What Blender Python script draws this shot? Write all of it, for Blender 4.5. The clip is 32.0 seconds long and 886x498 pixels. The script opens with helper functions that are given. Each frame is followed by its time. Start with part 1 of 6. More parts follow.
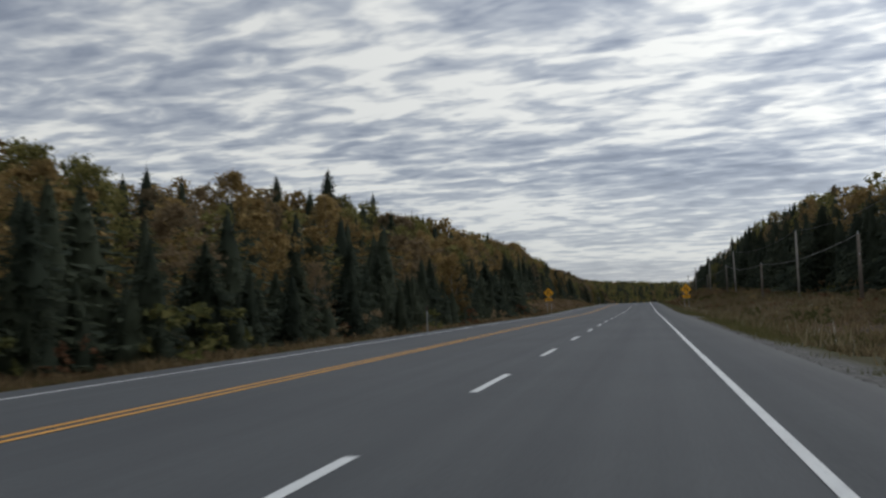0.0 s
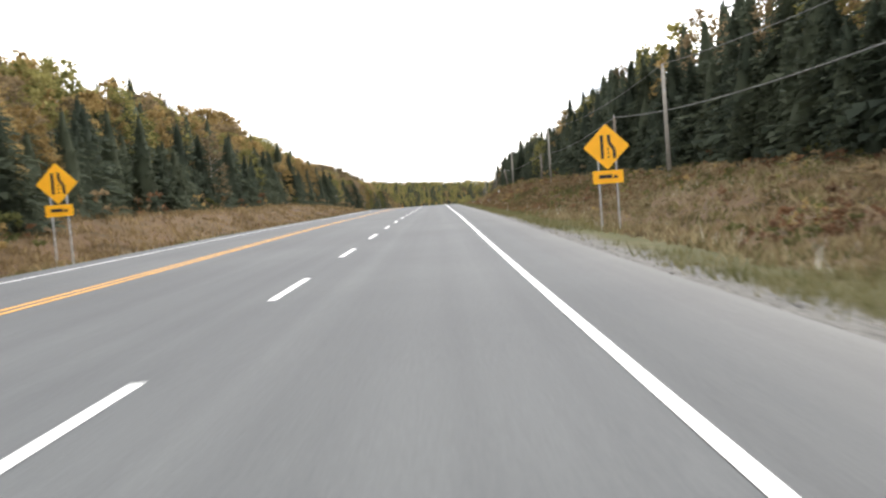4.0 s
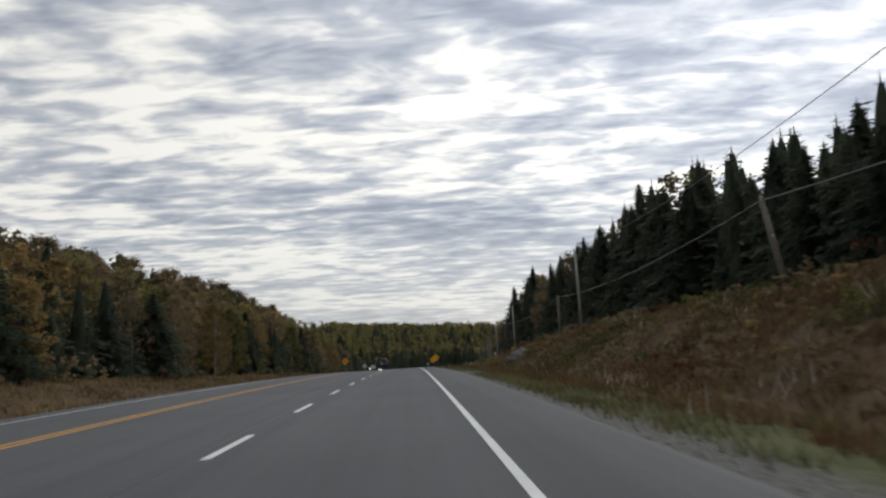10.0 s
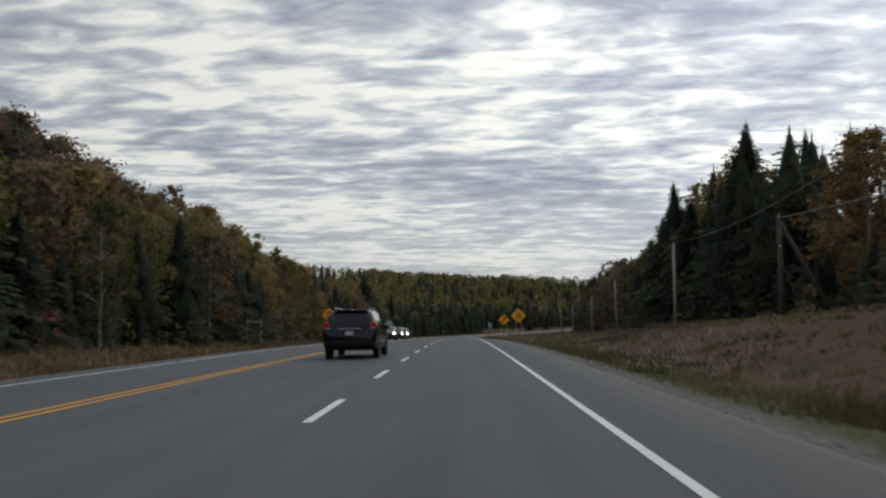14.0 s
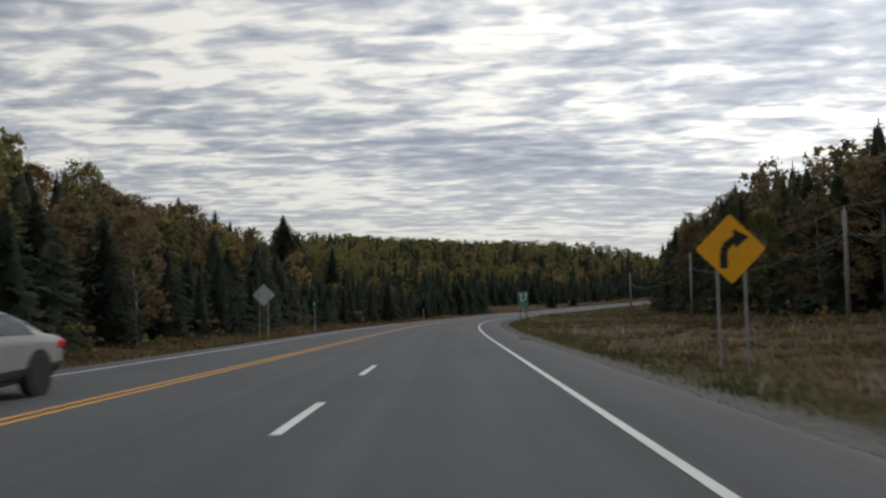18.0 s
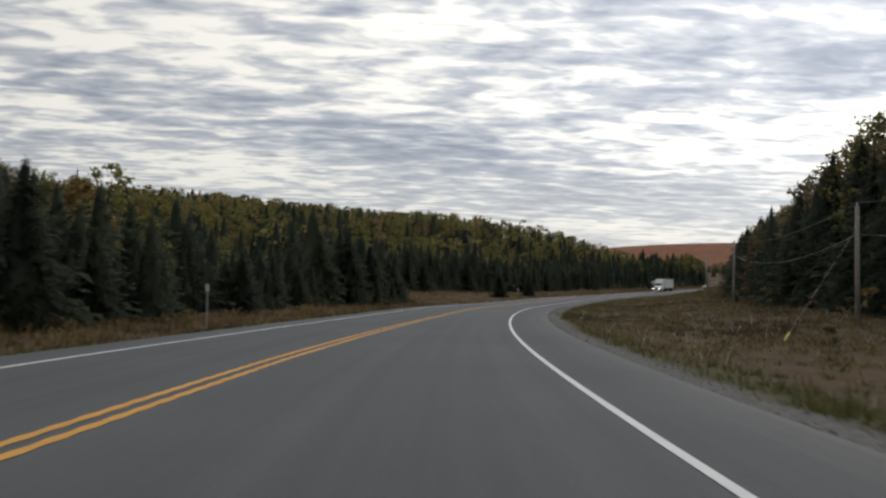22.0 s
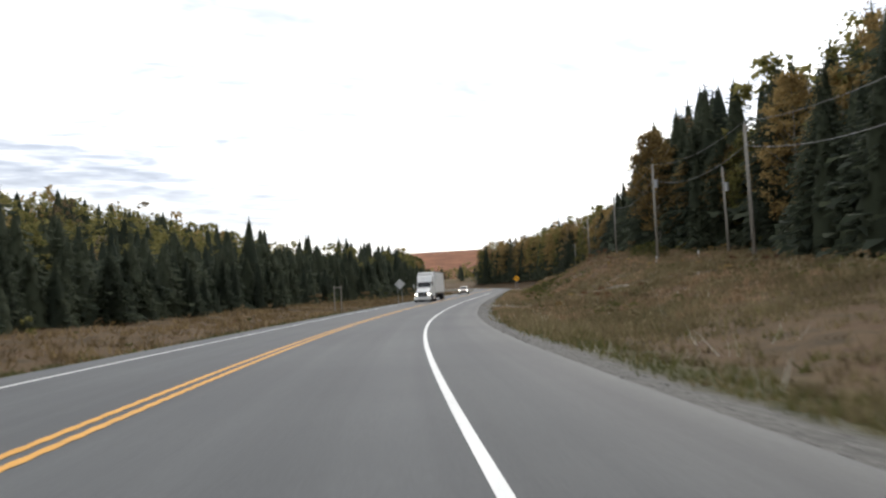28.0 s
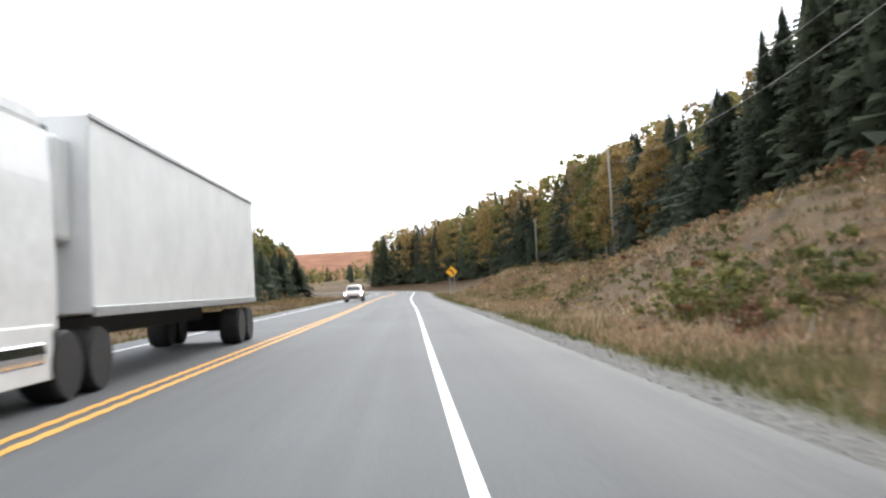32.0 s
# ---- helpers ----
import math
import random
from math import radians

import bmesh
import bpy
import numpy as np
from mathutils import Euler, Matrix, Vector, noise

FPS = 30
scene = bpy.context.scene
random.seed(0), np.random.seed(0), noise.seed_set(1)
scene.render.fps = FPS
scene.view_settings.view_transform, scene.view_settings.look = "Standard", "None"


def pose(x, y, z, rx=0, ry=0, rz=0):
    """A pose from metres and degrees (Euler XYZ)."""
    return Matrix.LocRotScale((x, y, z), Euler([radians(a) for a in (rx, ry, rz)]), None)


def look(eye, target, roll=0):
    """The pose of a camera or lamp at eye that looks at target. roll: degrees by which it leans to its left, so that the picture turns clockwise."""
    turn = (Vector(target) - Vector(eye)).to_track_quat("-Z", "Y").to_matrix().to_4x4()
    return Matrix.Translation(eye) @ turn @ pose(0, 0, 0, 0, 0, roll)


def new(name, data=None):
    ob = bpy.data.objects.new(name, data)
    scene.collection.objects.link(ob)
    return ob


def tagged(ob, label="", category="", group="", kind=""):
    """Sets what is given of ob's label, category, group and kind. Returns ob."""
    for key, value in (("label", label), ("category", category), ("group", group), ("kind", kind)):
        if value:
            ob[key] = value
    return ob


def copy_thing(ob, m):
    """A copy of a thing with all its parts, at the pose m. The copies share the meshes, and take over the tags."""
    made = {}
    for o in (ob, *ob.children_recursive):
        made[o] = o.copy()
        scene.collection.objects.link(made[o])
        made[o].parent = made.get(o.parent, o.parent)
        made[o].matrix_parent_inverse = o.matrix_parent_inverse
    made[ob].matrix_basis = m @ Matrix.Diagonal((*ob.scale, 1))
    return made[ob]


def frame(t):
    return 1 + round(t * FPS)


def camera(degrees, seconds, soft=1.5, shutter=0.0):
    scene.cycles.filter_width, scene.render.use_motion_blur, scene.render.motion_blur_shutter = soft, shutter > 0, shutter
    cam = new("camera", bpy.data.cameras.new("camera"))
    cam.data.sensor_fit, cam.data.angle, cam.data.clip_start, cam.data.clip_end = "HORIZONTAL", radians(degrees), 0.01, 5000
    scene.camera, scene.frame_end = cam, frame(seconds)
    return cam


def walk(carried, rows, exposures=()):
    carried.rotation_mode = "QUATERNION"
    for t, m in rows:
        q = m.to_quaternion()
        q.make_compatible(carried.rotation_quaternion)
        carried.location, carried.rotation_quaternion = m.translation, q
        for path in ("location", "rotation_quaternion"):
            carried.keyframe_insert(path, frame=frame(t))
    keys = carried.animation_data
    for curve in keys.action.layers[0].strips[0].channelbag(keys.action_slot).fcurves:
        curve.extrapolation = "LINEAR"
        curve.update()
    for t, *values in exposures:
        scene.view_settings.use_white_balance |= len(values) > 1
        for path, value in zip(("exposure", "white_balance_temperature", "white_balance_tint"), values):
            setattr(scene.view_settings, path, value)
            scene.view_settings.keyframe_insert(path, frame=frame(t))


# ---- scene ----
# ---- camera and its drive ----
cam = camera(57.9, 32.0, soft=2.4, shutter=0.25)
ROWS = [
    (0.0, -0.93, -0.10, 1.20, 13.51, 4.49, 2.14),
    (0.5, -0.81, 11.75, 1.24, 11.13, 1.97, 2.96),
    (1.0, -0.69, 23.60, 1.29, 8.56, 0.74, 3.28),
    (1.5, -0.61, 35.60, 1.34, 5.72, 0.95, 3.96),
    (2.0, -0.52, 47.61, 1.40, 4.28, 0.76, 3.44),
    (2.5, -0.47, 59.40, 1.45, 2.93, 0.46, 2.08),
    (3.0, -0.42, 71.19, 1.49, 1.88, -0.54, 1.52),
    (3.5, -0.31, 82.93, 1.52, -0.32, -3.14, 4.62),
    (5.5, 0.16, 129.91, 1.99, -2.21, -2.17, 2.64),
    (6.0, 0.36, 141.58, 2.14, -2.02, -1.44, 5.12),
    (6.5, 0.44, 153.36, 2.26, -2.97, 0.06, 4.37),
    (7.0, 0.53, 165.14, 2.36, -3.42, 1.66, 3.11),
    (7.5, 0.69, 177.04, 2.47, -3.77, 2.62, 3.06),
    (8.0, 0.86, 188.95, 2.59, -4.33, 3.58, 3.11),
    (8.5, 1.01, 200.97, 2.72, -5.66, 5.07, 3.82),
    (9.0, 1.17, 212.99, 2.84, -7.79, 8.36, 2.22),
    (9.5, 1.24, 224.84, 2.92, -6.09, 8.49, 2.72),
    (10.0, 1.31, 236.70, 2.98, -3.18, 7.13, 3.53),
    (10.5, 1.24, 248.36, 3.00, -2.64, 7.18, 3.18),
    (11.0, 1.16, 260.03, 2.99, -2.60, 7.63, 2.03),
    (11.5, 1.12, 271.87, 2.93, -2.00, 8.24, 0.55),
    (12.0, 1.08, 283.71, 2.84, -0.70, 7.25, -0.04),
    (12.5, 1.15, 295.62, 2.72, 0.38, 5.47, -0.33),
    (13.0, 1.22, 307.52, 2.57, 0.47, 4.69, -0.12),
    (13.5, 1.31, 319.48, 2.39, 0.39, 4.51, 0.20),
    (14.0, 1.41, 331.44, 2.19, 0.72, 4.23, 0.92),
    (14.5, 1.53, 343.46, 1.98, 1.06, 3.93, 1.40),
    (16.5, 2.03, 391.53, 0.91, 0.80, 3.12, 1.71),
    (17.0, 2.15, 403.55, 0.54, 0.44, 2.82, 1.48),
    (17.5, 2.12, 415.49, 0.15, 0.15, 2.71, 1.09),
    (18.0, 2.07, 427.43, -0.24, 0.25, 2.60, 1.40),
    (18.5, 2.03, 439.13, -0.64, 0.22, 2.32, 1.55),
    (19.0, 1.97, 450.84, -1.04, -0.12, 2.15, 1.90),
    (19.5, 1.93, 462.00, -1.41, -0.50, 1.94, 1.36),
    (20.0, 1.96, 473.17, -1.78, -1.28, 1.83, 0.13),
    (20.5, 2.31, 483.79, -2.12, -2.15, 1.83, 0.20),
    (21.0, 2.86, 494.41, -2.46, -3.32, 1.42, 0.68),
    (21.5, 3.42, 504.76, -2.79, -4.57, 1.26, -0.31),
    (22.0, 4.24, 515.11, -3.13, -6.72, 1.69, -1.09),
    (22.5, 5.34, 525.60, -3.47, -11.34, 2.23, -0.13),
    (23.0, 6.71, 536.07, -3.78, -15.66, 2.66, -0.07),
    (23.5, 8.64, 547.31, -4.08, -18.12, 2.66, 0.65),
    (24.0, 10.98, 558.49, -4.33, -20.29, 3.17, 1.06),
    (24.5, 13.98, 570.41, -4.58, -22.40, 3.81, 0.55),
    (25.0, 17.40, 582.22, -4.85, -24.42, 4.16, 0.64),
    (25.5, 21.41, 594.21, -5.15, -26.21, 4.26, 1.14),
    (26.0, 25.71, 606.09, -5.45, -27.50, 4.26, 1.75),
    (26.5, 30.35, 617.98, -5.69, -28.88, 3.95, 1.23),
    (28.5, 52.03, 663.72, -6.23, -30.56, 2.52, 3.39),
    (29.0, 57.60, 674.20, -6.35, -32.03, 2.29, 3.24),
    (29.5, 63.24, 684.23, -6.44, -33.64, 2.17, 3.50),
    (30.0, 69.18, 694.08, -6.49, -35.14, 2.05, 3.67),
    (30.5, 75.41, 703.81, -6.49, -36.49, 2.35, 3.67),
    (31.0, 81.82, 713.40, -6.46, -37.34, 2.74, 4.57),
    (31.5, 88.28, 722.96, -6.42, -37.77, 2.75, 4.42),
    (32.0, 94.83, 732.46, -6.39, -37.91, 2.76, 2.88),
]


def row_pose(r):
    t, x, y, z, yaw, pitch, roll = r
    a, p = radians(yaw), radians(pitch)
    way = Vector((-math.sin(a) * math.cos(p), math.cos(a) * math.cos(p), math.sin(p)))
    return t, look((x, y, z), Vector((x, y, z)) + way, -roll)


EXPOSURES = [(0.0, -0.5, 6150, 9), (0.5, 0.05, 6200, 9), (1.0, 0.4, 6300, 9), (2.0, 0.6, 6500, 10), (3.0, 0.65, 6550, 10.5), (3.5, 1.3, 6650, 11), (5.5, 2.1, 6950, 11), (6.0, 2.2, 6950, 11), (7.0, 2.1, 6900, 11),
             (8.0, 1.6, 6600, 10.5), (8.5, 1.35, 6500, 10), (9.0, 1.0, 6450, 10), (9.5, 0.4, 6450, 10), (10.0, -0.25, 6450, 10), (11.0, -0.4, 6450, 9.5), (12.0, -0.8, 6400, 7), (13.0, -0.45, 6350, 8.5), (14.0, -0.4, 6350, 8.5),
             (17.0, -0.35, 6500, 10), (19.0, -0.4, 6500, 10), (20.0, -0.3, 6500, 10), (24.0, -0.42, 6600, 10), (25.0, -0.64, 6600, 10), (26.0, -0.58, 6600, 10), (26.5, -0.58, 6600, 10), (28.5, 0.9, 6550, 10), (29.0, 0.92, 6500, 10), (30.0, 1.3, 6450, 10), (32.0, 1.6, 6450, 10)]
walk(cam, [row_pose(r) for r in ROWS], EXPOSURES)

# ---- sky and sun ----
SUN_ELEVATION, SUN_AZIMUTH = 40.0, 48.0
world = bpy.data.worlds.new("overcast_sky")
scene.world = world
world.use_nodes = True


def build_sky():
    nt = world.node_tree
    nt.nodes.clear()
    N, L = nt.nodes.new, nt.links.new
    out, bg = N("ShaderNodeOutputWorld"), N("ShaderNodeBackground")
    sky = N("ShaderNodeTexSky")
    sky.sky_type, sky.sun_disc = "NISHITA", False
    sky.sun_elevation, sky.sun_rotation = radians(SUN_ELEVATION), radians(SUN_AZIMUTH)
    tc = N("ShaderNodeTexCoord")
    sep = N("ShaderNodeSeparateXYZ")
    L(tc.outputs["Generated"], sep.inputs[0])

    def m(op, a, b=None, c=None):
        n = N("ShaderNodeMath")
        n.operation = op
        for i, v in enumerate((a, b, c)):
            if v is None:
                continue
            if isinstance(v, (int, float)):
                n.inputs[i].default_value = v
            else:
                L(v, n.inputs[i])
        return n.outputs[0]

    up = m("ADD", m("MAXIMUM", sep.outputs[2], 0.0), 0.075)
    px, py = m("DIVIDE", sep.outputs[0], up), m("DIVIDE", sep.outputs[1], up)

    def layer(fx, fy, scale, detail, distortion, seed):
        comb = N("ShaderNodeCombineXYZ")
        L(m("MULTIPLY", px, fx), comb.inputs[0])
        L(m("MULTIPLY", py, fy), comb.inputs[1])
        comb.inputs[2].default_value = seed
        n = N("ShaderNodeTexNoise")
        n.inputs["Scale"].default_value = scale
        n.inputs["Detail"].default_value = detail
        n.inputs["Roughness"].default_value = 0.5
        n.inputs["Distortion"].default_value = distortion
        L(comb.outputs[0], n.inputs["Vector"])
        return n.outputs[0]

    ripple = layer(0.9, 1.5, 3.9, 3.0, 0.45, 3.0)
    fine = layer(1.0, 1.6, 8.5, 2.5, 0.3, 9.0)
    broad = layer(1.0, 1.1, 0.55, 2.0, 0.0, 5.0)
    v = m("ADD", m("MULTIPLY", ripple, 0.52), m("ADD", m("MULTIPLY", fine, 0.18), m("MULTIPLY", broad, 0.42)))
    ramp = N("ShaderNodeValToRGB")
    e = ramp.color_ramp.elements
    e[0].position, e[0].color = 0.38, (0.30, 0.325, 0.385, 1)
    e.new(0.47).color = (0.41, 0.44, 0.505, 1)
    e[2].position, e[2].color = 0.65, (1.16, 1.125, 1.03, 1)
    mid = e.new(0.555)
    mid.color = (0.63, 0.65, 0.68, 1)
    L(v, ramp.inputs[0])
    # low down the layer thins to a pale haze
    haze = N("ShaderNodeMix")
    haze.data_type = "RGBA"
    L(m("SMOOTH_MIN", m("MULTIPLY", m("SUBTRACT", 0.16, sep.outputs[2]), 4.2), 0.62, 0.1), haze.inputs[0])
    L(ramp.outputs[0], haze.inputs[6])
    haze.inputs[7].default_value = (0.66, 0.665, 0.67, 1)
    # the cloud is thinner and brighter round the hidden sun
    dot = N("ShaderNodeVectorMath")
    dot.operation = "DOT_PRODUCT"
    L(tc.outputs["Generated"], dot.inputs[0])
    ez, az = radians(SUN_ELEVATION), radians(SUN_AZIMUTH)
    dot.inputs[1].default_value = (math.sin(az) * math.cos(ez), math.cos(az) * math.cos(ez), math.sin(ez))
    near_sun = m("MULTIPLY_ADD", m("POWER", m("MAXIMUM", dot.outputs[1], 0.0), 4.0), 1.2, 0.84)
    veil = N("ShaderNodeVectorMath")
    veil.operation = "SCALE"
    L(haze.outputs[2], veil.inputs[0])
    L(near_sun, veil.inputs["Scale"])
    # a little of the clear sky shows between the clouds
    dim = N("ShaderNodeMix")
    dim.data_type = "RGBA"
    dim.blend_type = "ADD"
    dim.inputs[0].default_value = 0.012
    L(veil.outputs[0], dim.inputs[6])
    L(sky.outputs[0], dim.inputs[7])
    L(dim.outputs[2], bg.inputs[0])
    bg.inputs[1].default_value = 1.0
    L(bg.outputs[0], out.inputs[0])


build_sky()
sun_data = bpy.data.lights.new("sun", "SUN")
sun_data.energy, sun_data.angle, sun_data.color = 0.7, radians(25), (1.0, 0.96, 0.9)
sun = new("sun", sun_data)
_az, _el = radians(SUN_AZIMUTH), radians(SUN_ELEVATION)
sun.matrix_world = look((0, 0, 60), (-math.sin(_az) * math.cos(_el), -math.cos(_az) * math.cos(_el), 60 - math.sin(_el)))

# ---- the line of the road: its edge line towards the driver's side verge ----
STEP = 2.0
TABLE = np.arange(-120, 1300 + STEP, STEP)
BEND_AT = [400, 425, 450, 475, 500, 525, 550, 575, 600, 625, 650, 675, 700, 725, 750, 775, 800, 825, 850, 875, 905, 940, 1040, 1080]
BEND = [0.35, -0.02, 0.17, -1.26, -2.59, -2.33, -3.32, -2.75, -1.73, -2.36, -1.71, -2.03, -2.83, -1.25, -0.57, 0.0, 0.57, -0.68,
        -0.49, 0.10, 0.5, 4.2, 4.2, 0.0]
SLOPE_AT = list(range(0, 1121, 40))
SLOPE = [0.289, 0.536, 0.222, 1.472, 0.823, 1.144, 0.256, -0.817, -1.634, -1.938, -3.171, -3.429, -3.201, -3.299, -1.98, -2.529, -0.849,
         -1.098, 0.281, 0.28, 0.174, 0.47, 0.321, 0.5, 0.8, 0.8, 0.5, 0.2, 0.2]
_k = np.interp(TABLE, BEND_AT, np.array(BEND) / 1000.0, left=0)
PSI = radians(-0.498) + np.concatenate([[0], np.cumsum((_k[1:] + _k[:-1]) / 2 * STEP)])
_mid = (PSI[1:] + PSI[:-1]) / 2
ROAD_X = np.concatenate([[0], np.cumsum(-np.sin(_mid) * STEP)])
ROAD_Y = np.concatenate([[0], np.cumsum(np.cos(_mid) * STEP)])
ROAD_X -= np.interp(-20, TABLE, ROAD_X)
ROAD_Y -= np.interp(-20, TABLE, ROAD_Y) + 20
_sl = np.interp(TABLE, SLOPE_AT, np.array(SLOPE) / 100.0)
ROAD_Z = np.concatenate([[0], np.cumsum((_sl[1:] + _sl[:-1]) / 2 * STEP)])
ROAD_Z -= np.interp(0, TABLE, ROAD_Z)


def place(s, lat):
    """World x, y and the road's height at s metres along, lat metres to the right of the edge line."""
    s, lat = np.asarray(s, float), np.asarray(lat, float)
    p = np.interp(s, TABLE, PSI)
    return (np.interp(s, TABLE, ROAD_X) + lat * np.cos(p), np.interp(s, TABLE, ROAD_Y) + lat * np.sin(p), np.interp(s, TABLE, ROAD_Z))


def heading(s):
    return float(np.interp(s, TABLE, PSI))


def yellow_at(s):
    return -np.interp(s, [60, 185, 320, 380, 415, 440, 465, 500, 530, 560], [7.8, 7.98, 7.78, 7.7, 7.58, 7.2, 6.4, 5.58, 5.05, 3.9])


def left_at(s):
    return yellow_at(s) - np.interp(s, [60, 120, 185, 250, 320, 420, 440], [3.6, 3.5, 3.3, 3.4, 3.65, 3.6, 3.65])


def shoulder_at(s):
    """Outer edge of the paved shoulder."""
    return np.interp(s, [60, 172, 316, 410, 460, 545, 620, 690, 760], [1.82, 1.92, 1.75, 1.75, 1.55, 1.95, 2.3, 2.55, 2.45])


GRAVEL = 0.7
BANK_AT = [-60, 0, 100, 148, 204, 254, 310, 360, 410, 500, 612, 678, 725, 748, 770, 786, 802, 818, 838, 896, 1100]
BANK = [0.3, 0.3, 0.6, 1.2, 2.1, 2.8, 2.4, 1.5, 0.5, -0.2, 0.5, 0.8, 2.4, 3.5, 4.8, 5.2, 4.2, 2.5, 2.5, 2.9, 1.5]
BANK_LAT = [15, 15, 15, 14.5, 14.4, 14, 14.5, 15, 16, 18, 20, 19, 20, 20, 20, 20, 20, 20, 20, 20, 20]
LEFT_AT = [-60, 110, 145, 215, 290, 340, 450, 1100]
LEFT = [0.0, 0.1, 1.3, 1.5, 0.6, 0.3, -0.1, -0.1]


def verge_height(s, lat):
    """Height over the road's own level, on either side."""
    s, lat = np.asarray(s, float), np.asarray(lat, float)
    bank, bl = np.interp(s, BANK_AT, BANK), np.interp(s, BANK_AT, BANK_LAT)
    u = np.clip((lat - 6.0) / (bl - 6.0), 0, 1)
    edge_at = shoulder_at(s)
    right = np.where(lat < edge_at, -0.02 * lat, np.where(lat < 6, -0.08 - 0.39 * np.clip((lat - edge_at) / (6 - edge_at), 0, 1), -0.47 + (bank + 0.47) * u * u * (3 - 2 * u)))
    right = right + np.clip(lat - bl, 0, 60) * 0.05
    # knoll beside the bend and the hummocks of the high bank
    right = right + 1.3 * np.exp(-((s - 868) / 13) ** 2 - ((lat - 13.5) / 3.6) ** 2)
    rough = np.clip((s - 735) / 15, 0, 1) * np.clip((lat - 8) / 4, 0, 1)
    right = right + rough * 0.3 * np.sin(s * 0.55 + 1.1 * np.sin(lat * 0.5)) * np.sin(lat * 0.8 + 0.9 * np.sin(s * 0.31))
    le = left_at(s)
    d = le - lat
    lb = np.interp(s, LEFT_AT, LEFT)
    w = np.clip((d - 4.5) / 6.5, 0, 1)
    left = np.where(d < 1.4, -0.02 * np.clip(d, 0, 9), np.where(d < 4.5, -0.03 - 0.45 * np.clip((d - 1.4) / 3.1, 0, 1), -0.48 + (lb + 0.48) * w * w * (3 - 2 * w)))
    left = left + np.clip(d - 11, 0, 60) * 0.06
    return np.where(lat > 0, right, np.where(d > 0, left, 0.0))


def bumps(x, y, amp):
    return amp * (np.sin(x * 0.71 + 1.3 * np.sin(y * 0.33)) * np.sin(y * 0.57 + 0.9 * np.sin(x * 0.41)) + 0.5 * np.sin(x * 1.9 + y * 1.3) * np.sin(y * 1.7 - x * 0.6))


def ground_z(s, lat):
    x, y, z = place(s, lat)
    d = np.where(np.asarray(lat) > 0, np.asarray(lat) - shoulder_at(s) - GRAVEL, left_at(s) - 2.6 - np.asarray(lat))
    return z + verge_height(s, lat) + bumps(x, y, 1.0) * 0.13 * np.clip(d / 3, 0, 1)


# ---- materials ----
def rgba(c):
    return (c[0], c[1], c[2], 1)


def shader(name, rough=0.8, metal=0.0, spec=0.3):
    m = bpy.data.materials.new(name)
    m.use_nodes = True
    b = m.node_tree.nodes["Principled BSDF"]
    b.inputs["Roughness"].default_value, b.inputs["Metallic"].default_value = rough, metal
    b.inputs["Specular IOR Level"].default_value = spec
    return m, m.node_tree, b


def noise_node(nt, scale, detail=3.0, rough=0.55, coord="Object", stretch=None):
    tc = nt.nodes.new("ShaderNodeTexCoord")
    n = nt.nodes.new("ShaderNodeTexNoise")
    n.inputs["Scale"].default_value, n.inputs["Detail"].default_value, n.inputs["Roughness"].default_value = scale, detail, rough
    src = tc.outputs[coord]
    if stretch:
        mp = nt.nodes.new("ShaderNodeMapping")
        mp.inputs["Scale"].default_value = stretch
        nt.links.new(src, mp.inputs[0])
        src = mp.outputs[0]
    nt.links.new(src, n.inputs["Vector"])
    return n.outputs[0]


def ramp_node(nt, src, stops):
    r = nt.nodes.new("ShaderNodeValToRGB")
    els = r.color_ramp.elements
    while len(els) < len(stops):
        els.new(0.5)
    for e, (p, c) in zip(els, stops):
        e.position, e.color = p, rgba(c)
    nt.links.new(src, r.inputs[0])
    return r.outputs[0]


def mix_node(nt, fac, a, b, blend="MIX"):
    n = nt.nodes.new("ShaderNodeMix")
    n.data_type, n.blend_type = "RGBA", blend
    for i, v in ((0, fac), (6, a), (7, b)):
        if isinstance(v, (int, float)):
            n.inputs[i].default_value = v
        elif isinstance(v, tuple):
            n.inputs[i].default_value = rgba(v)
        else:
            nt.links.new(v, n.inputs[i])
    return n.outputs[2]


def bump_node(nt, b, src, strength, distance=0.02):
    n = nt.nodes.new("ShaderNodeBump")
    n.inputs["Strength"].default_value, n.inputs["Distance"].default_value = strength, distance
    nt.links.new(src, n.inputs["Height"])
    nt.links.new(n.outputs[0], b.inputs["Normal"])


def plain(name, color, rough=0.6, metal=0.0, spec=0.4, grain=0.18, scale=6.0, bump=0.0):
    """Paint, metal or plastic with faint mottling and dirt."""
    m, nt, b = shader(name, rough, metal, spec)
    n = noise_node(nt, scale, 4)
    lo, hi = tuple(c * (1 - grain) for c in color), tuple(min(1, c * (1 + grain)) for c in color)
    nt.links.new(ramp_node(nt, n, [(0.3, lo), (0.7, hi)]), b.inputs["Base Color"])
    if bump:
        bump_node(nt, b, n, bump)
    return m


